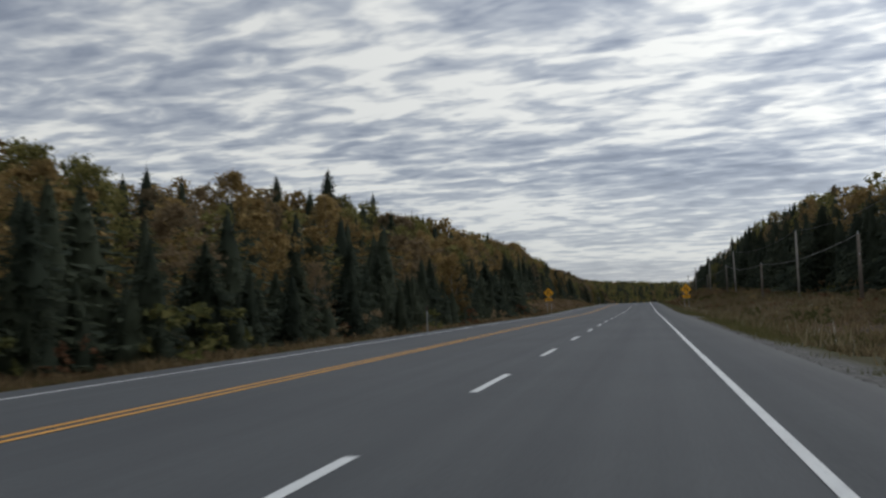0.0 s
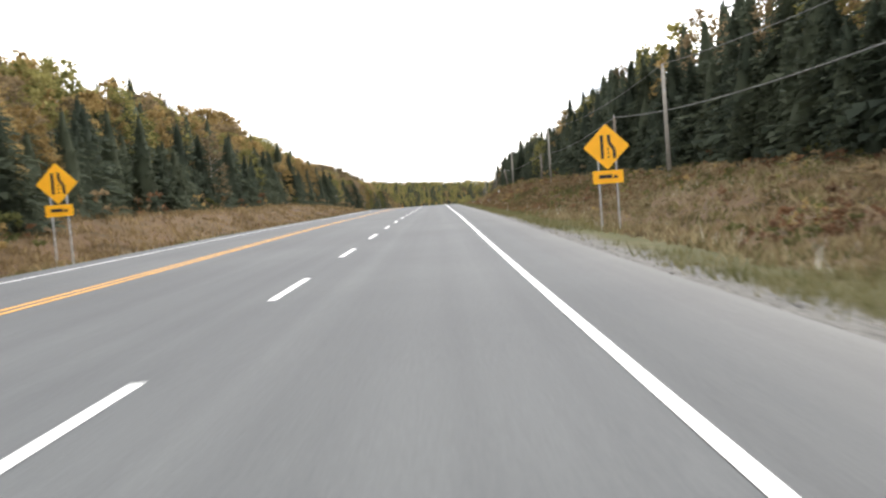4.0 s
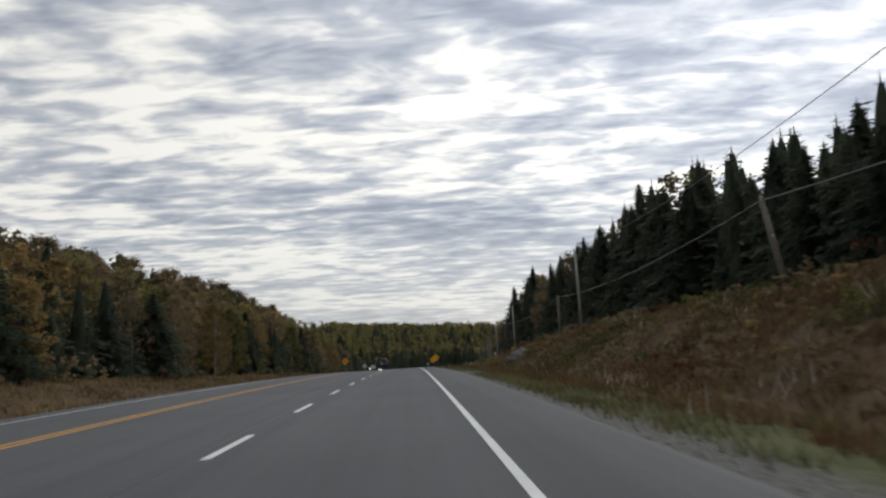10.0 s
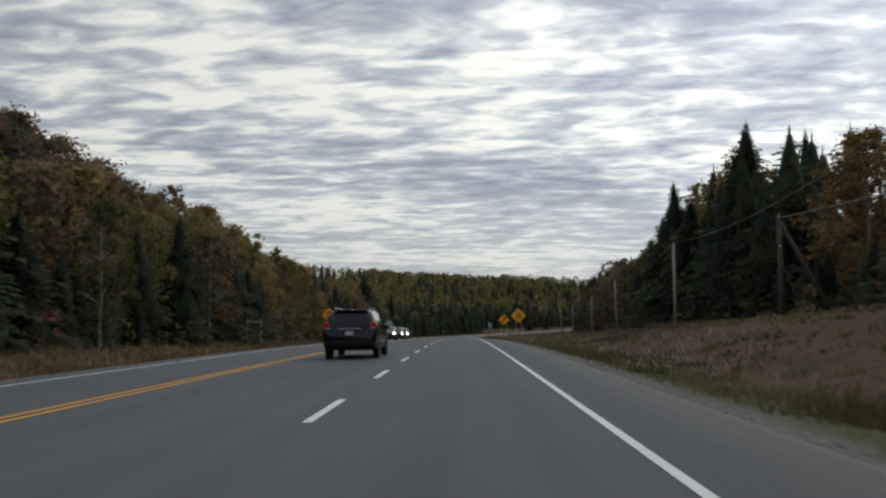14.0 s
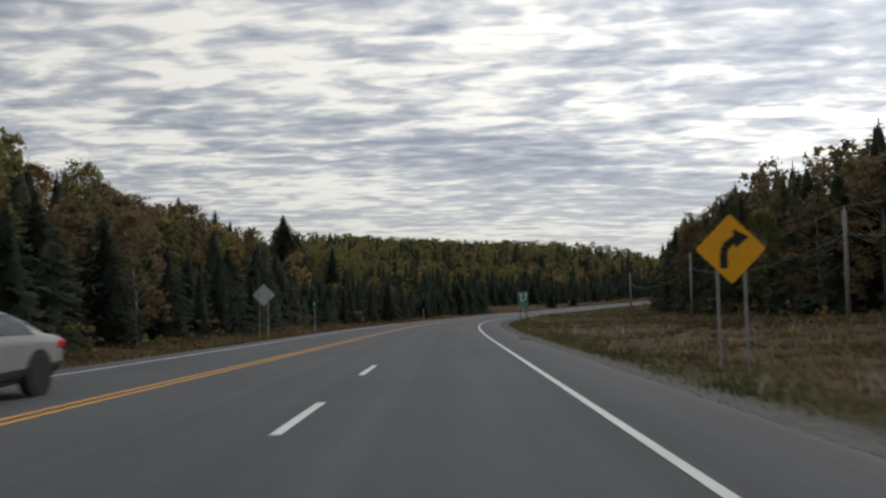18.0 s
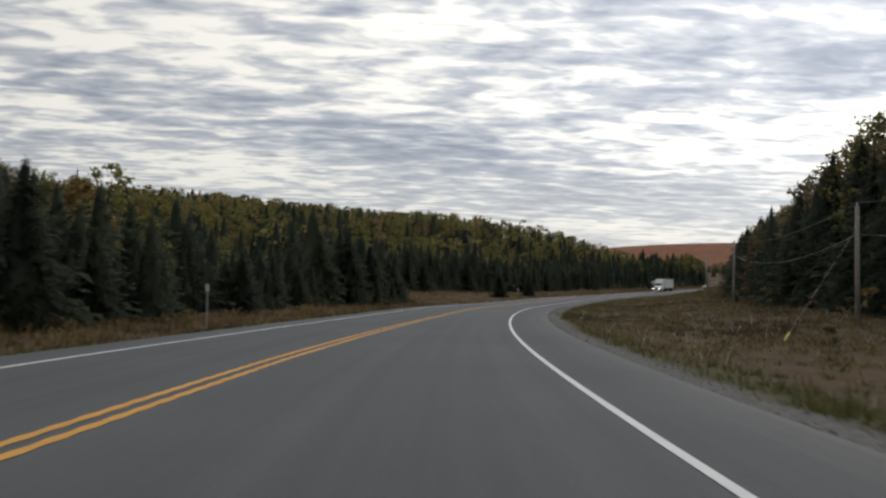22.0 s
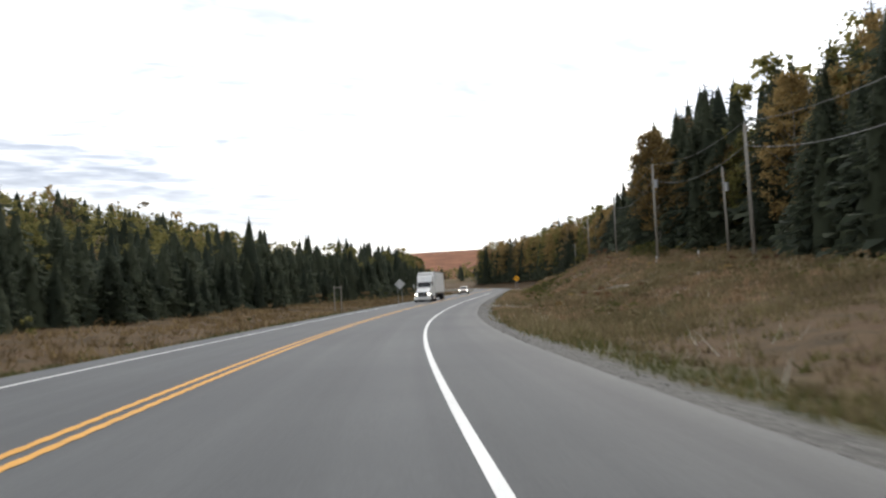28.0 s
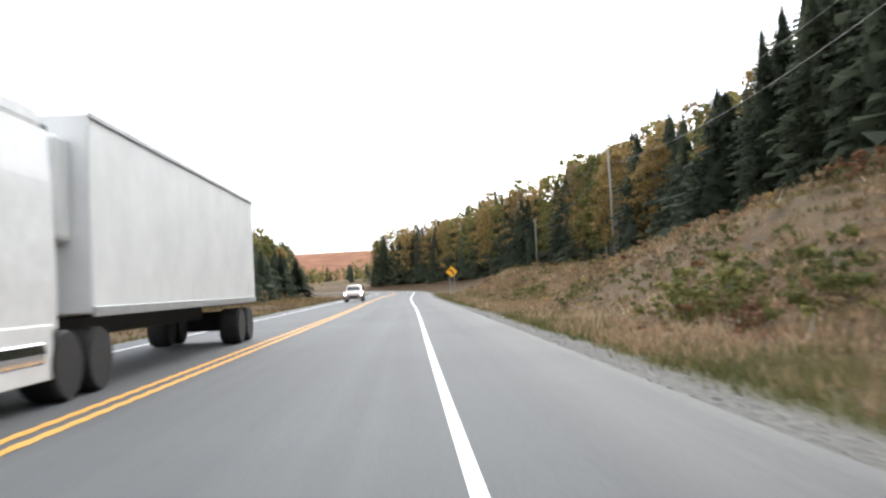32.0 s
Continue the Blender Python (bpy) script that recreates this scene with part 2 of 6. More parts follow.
def leaf_material(name, colors, through_light=0.4):
    """Leaves or needles: hue wanders from clump to clump and from leaf to leaf."""
    m, nt, b = shader(name, 0.8, 0, 0.08)
    geo = nt.nodes.new("ShaderNodeNewGeometry")
    inf = nt.nodes.new("ShaderNodeObjectInfo")
    tc = nt.nodes.new("ShaderNodeNewGeometry")
    big = nt.nodes.new("ShaderNodeTexNoise")
    big.inputs["Scale"].default_value, big.inputs["Detail"].default_value = 0.22, 2.0
    nt.links.new(tc.outputs["Position"], big.inputs["Vector"])
    add = nt.nodes.new("ShaderNodeMath")
    add.operation = "MULTIPLY_ADD"
    nt.links.new(geo.outputs["Random Per Island"], add.inputs[0])
    add.inputs[1].default_value = 0.42
    add2 = nt.nodes.new("ShaderNodeMath")
    add2.operation = "MULTIPLY_ADD"
    nt.links.new(inf.outputs["Random"], add2.inputs[0])
    add2.inputs[1].default_value = 0.35
    nt.links.new(big.outputs[0], add2.inputs[2])
    nt.links.new(add2.outputs[0], add.inputs[2])
    n = len(colors)
    col = ramp_node(nt, add.outputs[0], [(0.52 + 0.66 * i / (n - 1), c) for i, c in enumerate(colors)])
    nt.links.new(col, b.inputs["Base Color"])
    tr = nt.nodes.new("ShaderNodeBsdfTranslucent")
    nt.links.new(col, tr.inputs[0])
    mx = nt.nodes.new("ShaderNodeMixShader")
    mx.inputs[0].default_value = through_light
    out = nt.nodes["Material Output"]
    nt.links.new(b.outputs[0], mx.inputs[1])
    nt.links.new(tr.outputs[0], mx.inputs[2])
    nt.links.new(mx.outputs[0], out.inputs[0])
    return m


def weed_material(name, colors, scale, shift, through_light=0.35):
    """Mixed growth: its sort changes from patch to patch, its tone from blade to blade."""
    m, nt, b = shader(name, 0.85, 0, 0.06)
    geo = nt.nodes.new("ShaderNodeNewGeometry")
    patch = nt.nodes.new("ShaderNodeTexNoise")
    patch.noise_dimensions = "4D"
    patch.inputs["W"].default_value = shift
    patch.inputs["Scale"].default_value, patch.inputs["Detail"].default_value, patch.inputs["Roughness"].default_value = scale, 3.0, 0.62
    nt.links.new(geo.outputs["Position"], patch.inputs["Vector"])
    add = nt.nodes.new("ShaderNodeMath")
    add.operation = "MULTIPLY_ADD"
    nt.links.new(geo.outputs["Random Per Island"], add.inputs[0])
    add.inputs[1].default_value = 0.16
    nt.links.new(patch.outputs[0], add.inputs[2])
    n = len(colors)
    col = ramp_node(nt, add.outputs[0], [(0.42 + 0.32 * i / (n - 1), c) for i, c in enumerate(colors)])
    tone = nt.nodes.new("ShaderNodeMath")
    tone.operation = "MULTIPLY"
    nt.links.new(geo.outputs["Random Per Island"], tone.inputs[0])
    tone.inputs[1].default_value = 7.31
    frac = nt.nodes.new("ShaderNodeMath")
    frac.operation = "FRACT"
    nt.links.new(tone.outputs[0], frac.inputs[0])
    col = mix_node(nt, 1.0, col, ramp_node(nt, frac.outputs[0], [(0.0, (0.6, 0.6, 0.6)), (1.0, (1.35, 1.35, 1.35))]), "MULTIPLY")
    nt.links.new(col, b.inputs["Base Color"])
    tr = nt.nodes.new("ShaderNodeBsdfTranslucent")
    nt.links.new(col, tr.inputs[0])
    mx = nt.nodes.new("ShaderNodeMixShader")
    mx.inputs[0].default_value = through_light
    nt.links.new(b.outputs[0], mx.inputs[1])
    nt.links.new(tr.outputs[0], mx.inputs[2])
    nt.links.new(mx.outputs[0], nt.nodes["Material Output"].inputs[0])
    return m


def asphalt_material():
    m, nt, b = shader("asphalt", 0.78, 0, 0.35)
    fine = noise_node(nt, 38, 3)
    big = noise_node(nt, 0.16, 4)
    streak = noise_node(nt, 1.0, 3, coord="UV", stretch=(1.6, 0.02, 1))
    c = ramp_node(nt, fine, [(0.3, (0.0555, 0.059, 0.0625)), (0.7, (0.0895, 0.0945, 0.0995))])
    c = mix_node(nt, 1.0, c, ramp_node(nt, big, [(0.35, (0.88, 0.88, 0.89)), (0.7, (1.08, 1.08, 1.07))]), "MULTIPLY")
    c = mix_node(nt, 1.0, c, ramp_node(nt, streak, [(0.3, (0.84, 0.84, 0.85)), (0.65, (1.1, 1.1, 1.09))]), "MULTIPLY")
    tc = nt.nodes.new("ShaderNodeTexCoord")
    sep = nt.nodes.new("ShaderNodeSeparateXYZ")
    nt.links.new(tc.outputs["UV"], sep.inputs[0])
    mr = nt.nodes.new("ShaderNodeMapRange")
    mr.inputs["From Min"].default_value, mr.inputs["From Max"].default_value = -4.0, 2.5
    nt.links.new(sep.outputs[0], mr.inputs["Value"])
    across = ramp_node(nt, mr.outputs[0], [(0.10, (1.0, 1.0, 1.0)), (0.20, (1.06, 1.06, 1.05)), (0.32, (0.95, 0.95, 0.95)), (0.45, (1.06, 1.06, 1.05)), (0.58, (1.0, 1.0, 1.0)),
                                           (0.66, (0.86, 0.86, 0.86)), (0.74, (0.9, 0.9, 0.9)), (0.84, (1.08, 1.05, 1.02)), (0.95, (1.28, 1.22, 1.15)), (0.98, (1.6, 1.52, 1.42))])
    c = mix_node(nt, 1.0, c, across, "MULTIPLY")
    nt.links.new(c, b.inputs["Base Color"])
    bump_node(nt, b, fine, 0.25, 0.004)
    return m


def verge_material():
    """Gravel beside the pavement, then a green strip, then dry weeds and bracken."""
    m, nt, b = shader("verge_soil", 0.95, 0, 0.15)
    tc = nt.nodes.new("ShaderNodeTexCoord")
    sep = nt.nodes.new("ShaderNodeSeparateXYZ")
    nt.links.new(tc.outputs["UV"], sep.inputs[0])
    wob = noise_node(nt, 0.45, 3)
    off = nt.nodes.new("ShaderNodeMath")
    off.operation = "MULTIPLY_ADD"
    nt.links.new(wob, off.inputs[0])
    off.inputs[1].default_value = 0.10
    nt.links.new(sep.outputs[0], off.inputs[2])
    fine = noise_node(nt, 9, 5, 0.65)
    mid = noise_node(nt, 0.5, 7, 0.72)
    dry = ramp_node(nt, mid, [(0.3, (0.03, 0.025, 0.013)), (0.42, (0.065, 0.043, 0.022)), (0.52, (0.10, 0.066, 0.034)), (0.62, (0.075, 0.042, 0.024)), (0.75, (0.045, 0.042, 0.018))])
    olive = ramp_node(nt, mid, [(0.3, (0.04, 0.036, 0.018)), (0.42, (0.066, 0.055, 0.027)), (0.5, (0.056, 0.054, 0.022)), (0.6, (0.088, 0.07, 0.04)), (0.7, (0.056, 0.048, 0.024))])
    lush = ramp_node(nt, mid, [(0.3, (0.055, 0.06, 0.024)), (0.5, (0.085, 0.092, 0.038)), (0.7, (0.12, 0.112, 0.055))])
    along = nt.nodes.new("ShaderNodeMath")
    along.operation = "MULTIPLY"
    nt.links.new(sep.outputs[1], along.inputs[0])
    along.inputs[1].default_value = 0.02
    green = mix_node(nt, ramp_node(nt, along.outputs[0], [(0.10, (0.12, 0.12, 0.12)), (0.15, (1, 1, 1)), (0.31, (1, 1, 1)), (0.36, (0.15, 0.15, 0.15)), (0.69, (0.1, 0.1, 0.1)), (0.75, (0.15, 0.15, 0.15))]), olive, lush)
    grit = ramp_node(nt, fine, [(0.3, (0.075, 0.073, 0.07)), (0.7, (0.17, 0.165, 0.155))])
    f1 = ramp_node(nt, off.outputs[0], [(0.098, (0, 0, 0)), (0.145, (1, 1, 1))])
    f2 = ramp_node(nt, off.outputs[0], [(0.19, (0, 0, 0)), (0.36, (1, 1, 1))])
    c = mix_node(nt, f1, grit, mix_node(nt, f2, green, dry))
    c = mix_node(nt, 1.0, c, ramp_node(nt, fine, [(0.25, (0.72, 0.72, 0.72)), (0.75, (1.2, 1.2, 1.2))]), "MULTIPLY")
    nt.links.new(c, b.inputs["Base Color"])
    bump_node(nt, b, fine, 0.5, 0.05)
    return m


def paint_material(name, color):
    """Worn road paint."""
    m, nt, b = shader(name, 0.7, 0, 0.3)
    n = noise_node(nt, 14, 5, 0.7)
    wide = noise_node(nt, 0.8, 3)
    c = ramp_node(nt, n, [(0.30, tuple(k * 0.62 for k in color)), (0.42, color)])
    c = mix_node(nt, 1.0, c, ramp_node(nt, wide, [(0.3, (0.86, 0.86, 0.86)), (0.7, (1, 1, 1))]), "MULTIPLY")
    nt.links.new(c, b.inputs["Base Color"])
    return m


MAT = {
    "asphalt": asphalt_material(),
    "verge": verge_material(),
    "white_line": paint_material("white_line_paint", (0.72, 0.73, 0.72)),
    "yellow_line": paint_material("yellow_line_paint", (0.64, 0.325, 0.06)),
    "needles": leaf_material("spruce_needles", [(0.043, 0.055, 0.041), (0.060, 0.074, 0.052), (0.080, 0.094, 0.062)], 0.42),
    "gold": leaf_material("golden_leaves", [(0.125, 0.094, 0.042), (0.235, 0.16, 0.066), (0.36, 0.26, 0.11)]),
    "rust": leaf_material("rust_leaves", [(0.095, 0.078, 0.048), (0.165, 0.127, 0.074), (0.245, 0.182, 0.105)]),
    "lime": leaf_material("yellow_green_leaves", [(0.06, 0.068, 0.027), (0.125, 0.126, 0.046), (0.245, 0.222, 0.082)]),
    "red": leaf_material("red_brown_bracken", [(0.085, 0.05, 0.03), (0.16, 0.088, 0.05), (0.24, 0.14, 0.08)]),
    "dry_grass": leaf_material("dry_grass", [(0.075, 0.055, 0.028), (0.14, 0.10, 0.05), (0.22, 0.165, 0.09)], 0.3),
    "weeds": leaf_material("brown_weeds", [(0.10, 0.074, 0.039), (0.175, 0.125, 0.066), (0.265, 0.195, 0.105)], 0.35),
    "straw": leaf_material("pale_seed_heads", [(0.30, 0.26, 0.19), (0.45, 0.41, 0.33), (0.58, 0.55, 0.48)], 0.3),
    "green_grass": leaf_material("green_grass", [(0.05, 0.06, 0.02), (0.095, 0.10, 0.036), (0.16, 0.145, 0.06)], 0.3),
    "lush_grass": leaf_material("lush_green_grass", [(0.065, 0.068, 0.028), (0.105, 0.108, 0.045), (0.18, 0.165, 0.085)], 0.3),
    "straw_grass": leaf_material("straw_grass", [(0.12, 0.10, 0.055), (0.20, 0.165, 0.09), (0.30, 0.25, 0.15)], 0.35),
    "long_bank": weed_material("rust_and_olive_weeds", [(0.075, 0.078, 0.034), (0.10, 0.088, 0.042), (0.135, 0.09, 0.048), (0.185, 0.115, 0.06), (0.15, 0.082, 0.046), (0.20, 0.15, 0.085)], 0.16, 1.0),
    "high_bank": weed_material("tan_and_rust_weeds", [(0.11, 0.108, 0.052), (0.17, 0.148, 0.078), (0.28, 0.205, 0.12), (0.38, 0.27, 0.18), (0.275, 0.165, 0.10), (0.40, 0.325, 0.21)], 0.15, 4.0),
    "low_bank": weed_material("straw_and_olive_weeds", [(0.085, 0.085, 0.036), (0.12, 0.10, 0.05), (0.20, 0.155, 0.085), (0.26, 0.205, 0.12), (0.155, 0.105, 0.058), (0.28, 0.235, 0.14)], 0.17, 7.0),
    "flat_verge": weed_material("brown_and_tan_verge_growth", [(0.085, 0.062, 0.038), (0.095, 0.074, 0.043), (0.17, 0.137, 0.078), (0.275, 0.222, 0.13), (0.22, 0.172, 0.098), (0.13, 0.118, 0.056)], 0.07, 2.6),
    "bark": plain("bark", (0.085, 0.07, 0.055), 0.95, grain=0.4, scale=5, bump=0.6),
    "pale_bark": plain("pale_bark", (0.26, 0.245, 0.22), 0.9, grain=0.4, scale=4, bump=0.4),
    "pole_wood": plain("weathered_pole_wood", (0.27, 0.25, 0.22), 0.9, grain=0.25, scale=7, bump=0.4),
    "brown_pole": plain("brown_pole_wood", (0.165, 0.14, 0.115), 0.9, grain=0.25, scale=7, bump=0.4),
    "dark_pole": plain("dark_creosoted_wood", (0.075, 0.066, 0.058), 0.9, grain=0.25, scale=7, bump=0.4),
    "rusty_steel": plain("dull_brown_steel", (0.10, 0.085, 0.07), 0.8, 0.3, grain=0.25),
    "steel": plain("galvanised_steel", (0.42, 0.43, 0.44), 0.5, 0.6, grain=0.12),
    "sign_yellow": plain("sign_yellow_sheeting", (0.95, 0.45, 0.015), 0.5, grain=0.06, scale=3),
    "sign_green": plain("sign_green_sheeting", (0.012, 0.20, 0.13), 0.45, grain=0.08, scale=3),
    "sign_white": plain("sign_white_sheeting", (0.70, 0.71, 0.70), 0.45, grain=0.06, scale=3),
    "sign_black": plain("sign_black_sheeting", (0.02, 0.02, 0.02), 0.5, grain=0.1),
    "sign_back": plain("bare_aluminium_sign_back", (0.55, 0.56, 0.57), 0.5, 0.3, grain=0.1, scale=3),
    "wire": plain("overhead_wire", (0.16, 0.16, 0.16), 0.6, 0.3),
    "stone": plain("loose_stone", (0.18, 0.175, 0.168), 0.95, grain=0.5, scale=0.9),
    "dirt": plain("pale_dirt", (0.12, 0.10, 0.076), 0.95, grain=0.3, scale=1.5, bump=0.5),
    "tar": plain("crack_sealant", (0.035, 0.035, 0.037), 0.5),
    "pale_patch": plain("pale_road_patch", (0.24, 0.24, 0.24), 0.8),
    "guard_yellow": plain("yellow_sleeve", (0.62, 0.47, 0.10), 0.5),
    "sand": plain("pale_sand", (0.30, 0.235, 0.15), 0.95, grain=0.25, scale=3, bump=0.4),
    "rock": plain("grey_rock", (0.12, 0.115, 0.105), 0.95, grain=0.4, scale=2.5, bump=0.8),
}


# ---- mesh helpers ----
def mesh_of(name, verts, faces, material, uvs=None, smooth=False):
    me = bpy.data.meshes.new(name)
    me.from_pydata([tuple(v) for v in verts], [], [tuple(f) for f in faces])
    if uvs is not None:
        lay = me.uv_layers.new(name="UVMap")
        idx = np.empty(len(me.loops), dtype=np.int32)
        me.loops.foreach_get("vertex_index", idx)
        lay.data.foreach_set("uv", np.asarray(uvs, np.float32)[idx].ravel())
    me.materials.append(material)
    if smooth:
        me.polygons.foreach_set("use_smooth", np.ones(len(me.polygons), dtype=bool))
    me.update()
    return me


def quad_mesh(name, V, F, material):
    """Large meshes of n-sided faces from arrays."""
    me = bpy.data.meshes.new(name)
    V, F = np.asarray(V, np.float32), np.asarray(F, np.int32)
    n, k = F.shape
    me.vertices.add(len(V))
    me.vertices.foreach_set("co", V.ravel())
    me.loops.add(n * k)
    me.loops.foreach_set("vertex_index", F.ravel())
    me.polygons.add(n)
    me.polygons.foreach_set("loop_start", np.arange(0, n * k, k, dtype=np.int32))
    me.polygons.foreach_set("loop_total", np.full(n, k, np.int32))
    me.materials.append(material)
    me.update(calc_edges=True)
    return me


def part(name, bm, material, parent, label="", smooth=False):
    """Link a bmesh or a ready mesh as one object under a thing or a part."""
    if isinstance(bm, bmesh.types.BMesh):
        me = bpy.data.meshes.new(name)
        bm.to_mesh(me)
        bm.free()
        me.materials.append(material)
        if smooth:
            me.polygons.foreach_set("use_smooth", np.ones(len(me.polygons), dtype=bool))
    else:
        me = bm
    ob = new(name, me)
    ob.parent = parent
    if label:
        ob["label"] = label
    return ob


def add_box(bm, size, at, bevel=0.0, turn=None):
    r = bmesh.ops.create_cube(bm, size=1.0)
    vs = r["verts"]
    bmesh.ops.scale(bm, vec=size, verts=vs)
    if bevel:
        es = list({e for v in vs for e in v.link_edges})
        b = bmesh.ops.bevel(bm, geom=es, offset=bevel, segments=2, affect="EDGES", profile=0.5)
        vs = list({v for f in b["faces"] for v in f.verts} | {v for v in vs if v.is_valid})
    if turn is not None:
        bmesh.ops.rotate(bm, matrix=turn, verts=vs)
    bmesh.ops.translate(bm, vec=at, verts=vs)
    return vs


def box(size, at, bevel=0.0, turn=None):
    bm = bmesh.new()
    add_box(bm, size, at, bevel, turn)
    return bm


def add_tube(bm, a, b, r0, r1, sides=8):
    a, b = Vector(a), Vector(b)
    d = b - a
    q = d.to_track_quat("Z", "Y").to_matrix()
    rings = []
    for p, r in ((a, r0), (b, r1)):
        rings.append([bm.verts.new(p + q @ Vector((r * math.cos(2 * math.pi * i / sides), r * math.sin(2 * math.pi * i / sides), 0))) for i in range(sides)])
    for i in range(sides):
        bm.faces.new((rings[0][i], rings[0][(i + 1) % sides], rings[1][(i + 1) % sides], rings[1][i]))
    bm.faces.new(rings[0][::-1])
    bm.faces.new(rings[1])


def tube(a, b, r0, r1, sides=8):
    bm = bmesh.new()
    add_tube(bm, a, b, r0, r1, sides)
    return bm


def plate(points, thick, y0=0.0):
    """A flat polygon in x, z, of that thickness towards -y, its face at y0."""
    bm = bmesh.new()
    vs = [bm.verts.new((x, y0, z)) for x, z in points]
    f = bm.faces.new(vs)
    r = bmesh.ops.extrude_face_region(bm, geom=[f])
    bmesh.ops.translate(bm, vec=(0, thick, 0), verts=[v for v in r["geom"] if isinstance(v, bmesh.types.BMVert)])
    bmesh.ops.recalc_face_normals(bm, faces=bm.faces)
    return bm


def empty(name, m):
    ob = new(name)
    ob.empty_display_size = 0.3
    ob.matrix_world = m
    return ob


# ---- ground, road and verges ----
def strip(name, s_values, lat_functions, lift, material, uv_scale=None, last_u=None):
    """A sheet that follows the road, between the given offsets."""
    rows, uvs = [], []
    s = np.asarray(s_values, float)
    for j, f in enumerate(lat_functions):
        lat = f(s) if callable(f) else np.full(len(s), float(f))
        x, y, _ = place(s, lat)
        rows.append(np.stack([x, y, lift(s, lat)], 1))
        u = np.full(len(s), last_u) if last_u is not None and j == len(lat_functions) - 1 else lat
        uvs.append(np.stack([u, s], 1) if uv_scale is None else np.stack([np.full(len(s), uv_scale[j]), s / 20.0], 1))
    n, k = len(s), len(rows)
    V, U = np.concatenate(rows), np.concatenate(uvs)
    F = [(j * n + i, (j + 1) * n + i, (j + 1) * n + i + 1, j * n + i + 1) for j in range(k - 1) for i in range(n - 1)]
    return new(name, mesh_of(name, V, F, material, U, smooth=True))


S_ROAD = np.arange(-116, 1200, 2.0)
road_z = lambda s, lat: place(s, lat)[2] + np.where(lat > 0, -0.02 * lat, np.where(lat < left_at(s), -0.02 * (left_at(s) - lat), 0.0))
road = strip("road", S_ROAD, [lambda s: left_at(s) - 1.4, left_at, yellow_at, lambda s: yellow_at(s) / 2, 0.0, shoulder_at], road_z, MAT["asphalt"], last_u=2.4)
tagged(road, "grey asphalt highway with a paved shoulder", "road", kind="structure")

OUT_R = [-0.1, 0.02, 0.4, 0.8, 1.5, 2.3, 3.2, 4.2, 5.4, 6.8, 8.3, 10, 12, 14.5, 17.5, 21, 26, 34, 46, 60]
LATS_L = [1.3, 1.8, 2.6, 3.6, 4.6, 5.8, 7.2, 8.8, 10.6, 12.8, 15.5, 19, 24, 32, 44, 60]
under = lambda s, lat: ground_z(s, lat) - np.where((lat > -12) & (lat < shoulder_at(s)), 0.06, 0.0)
verge_r = strip("verge_near", S_ROAD, [(lambda s, o=o: shoulder_at(s) + o) for o in OUT_R], under, MAT["verge"], [max(0.0, min(1.0, o / 14)) for o in OUT_R])
tagged(verge_r, "gravel edge with green grass, then a bank of dry brown weeds", "verge", kind="structure")
under_l = lambda s, lat: ground_z(s, lat) - np.where(left_at(s) - lat < 1.4, 0.05, 0.0)
verge_l = strip("verge_far", S_ROAD, [(lambda s, o=o: left_at(s) - o) for o in LATS_L], under_l, MAT["verge"], [max(0.0, min(1.0, (o - 1.2) / 14)) for o in LATS_L])
tagged(verge_l, "narrow gravel edge and brown weedy verge", "verge", kind="structure")

HILLS = [(-330, 640, 220, 30), (-190, 930, 230, 22), (90, 1150, 200, 10), (430, 600, 190, 30), (350, 330, 180, 20),
         (1000, 2000, 480, 46), (600, 2200, 460, 38), (1500, 1600, 500, 40), (-600, 1600, 600, 60), (330, 850, 150, 26), (35, 850, 125, 5), (105, 895, 95, 5.5)]


# a dirt track: stations and offsets of its line, with half its width there
TRACK = [(731, 2.2), (733.5, 4.2), (736, 7), (736, 9), (733, 10.2), (727.5, 12.2), (720, 14.5), (712, 18)]
TRACK_HALF = [5.5, 2.0, 0.7, 0.36, 0.36, 0.4, 0.4, 0.4]


def on_track(s, lat):
    """How far a place lies inside the dirt track, in metres."""
    f = np.linspace(0, len(TRACK) - 1, 60)
    k = np.arange(len(TRACK))
    ts, tl, th = (np.interp(f, k, v) for v in ([p[0] for p in TRACK], [p[1] for p in TRACK], TRACK_HALF))
    s, lat = np.atleast_1d(np.asarray(s, float)), np.atleast_1d(np.asarray(lat, float))
    out = np.full(s.shape, -9.0)
    near = np.abs(s - 724) < 24
    if near.any():
        d = np.hypot(s[near, None] - ts, lat[near, None] - tl)
        out[near] = (th - d).max(1)
    return out


def road_distance(x, y):
    """Nearest station along the road and the offset from it."""
    step = 6
    rx, ry, rs, rp = ROAD_X[::step], ROAD_Y[::step], TABLE[::step], PSI[::step]
    s, lat = np.empty(len(x)), np.empty(len(x))
    for a in range(0, len(x), 4000):
        d = (x[a:a + 4000, None] - rx) ** 2 + (y[a:a + 4000, None] - ry) ** 2
        k = d.argmin(1)
        s[a:a + 4000] = rs[k]
        lat[a:a + 4000] = (x[a:a + 4000] - rx[k]) * np.cos(rp[k]) + (y[a:a + 4000] - ry[k]) * np.sin(rp[k])
        far = np.sqrt(d.min(1))
        lat[a:a + 4000] = np.where(np.abs(lat[a:a + 4000]) < far * 0.6, far, lat[a:a + 4000])
    return s, lat


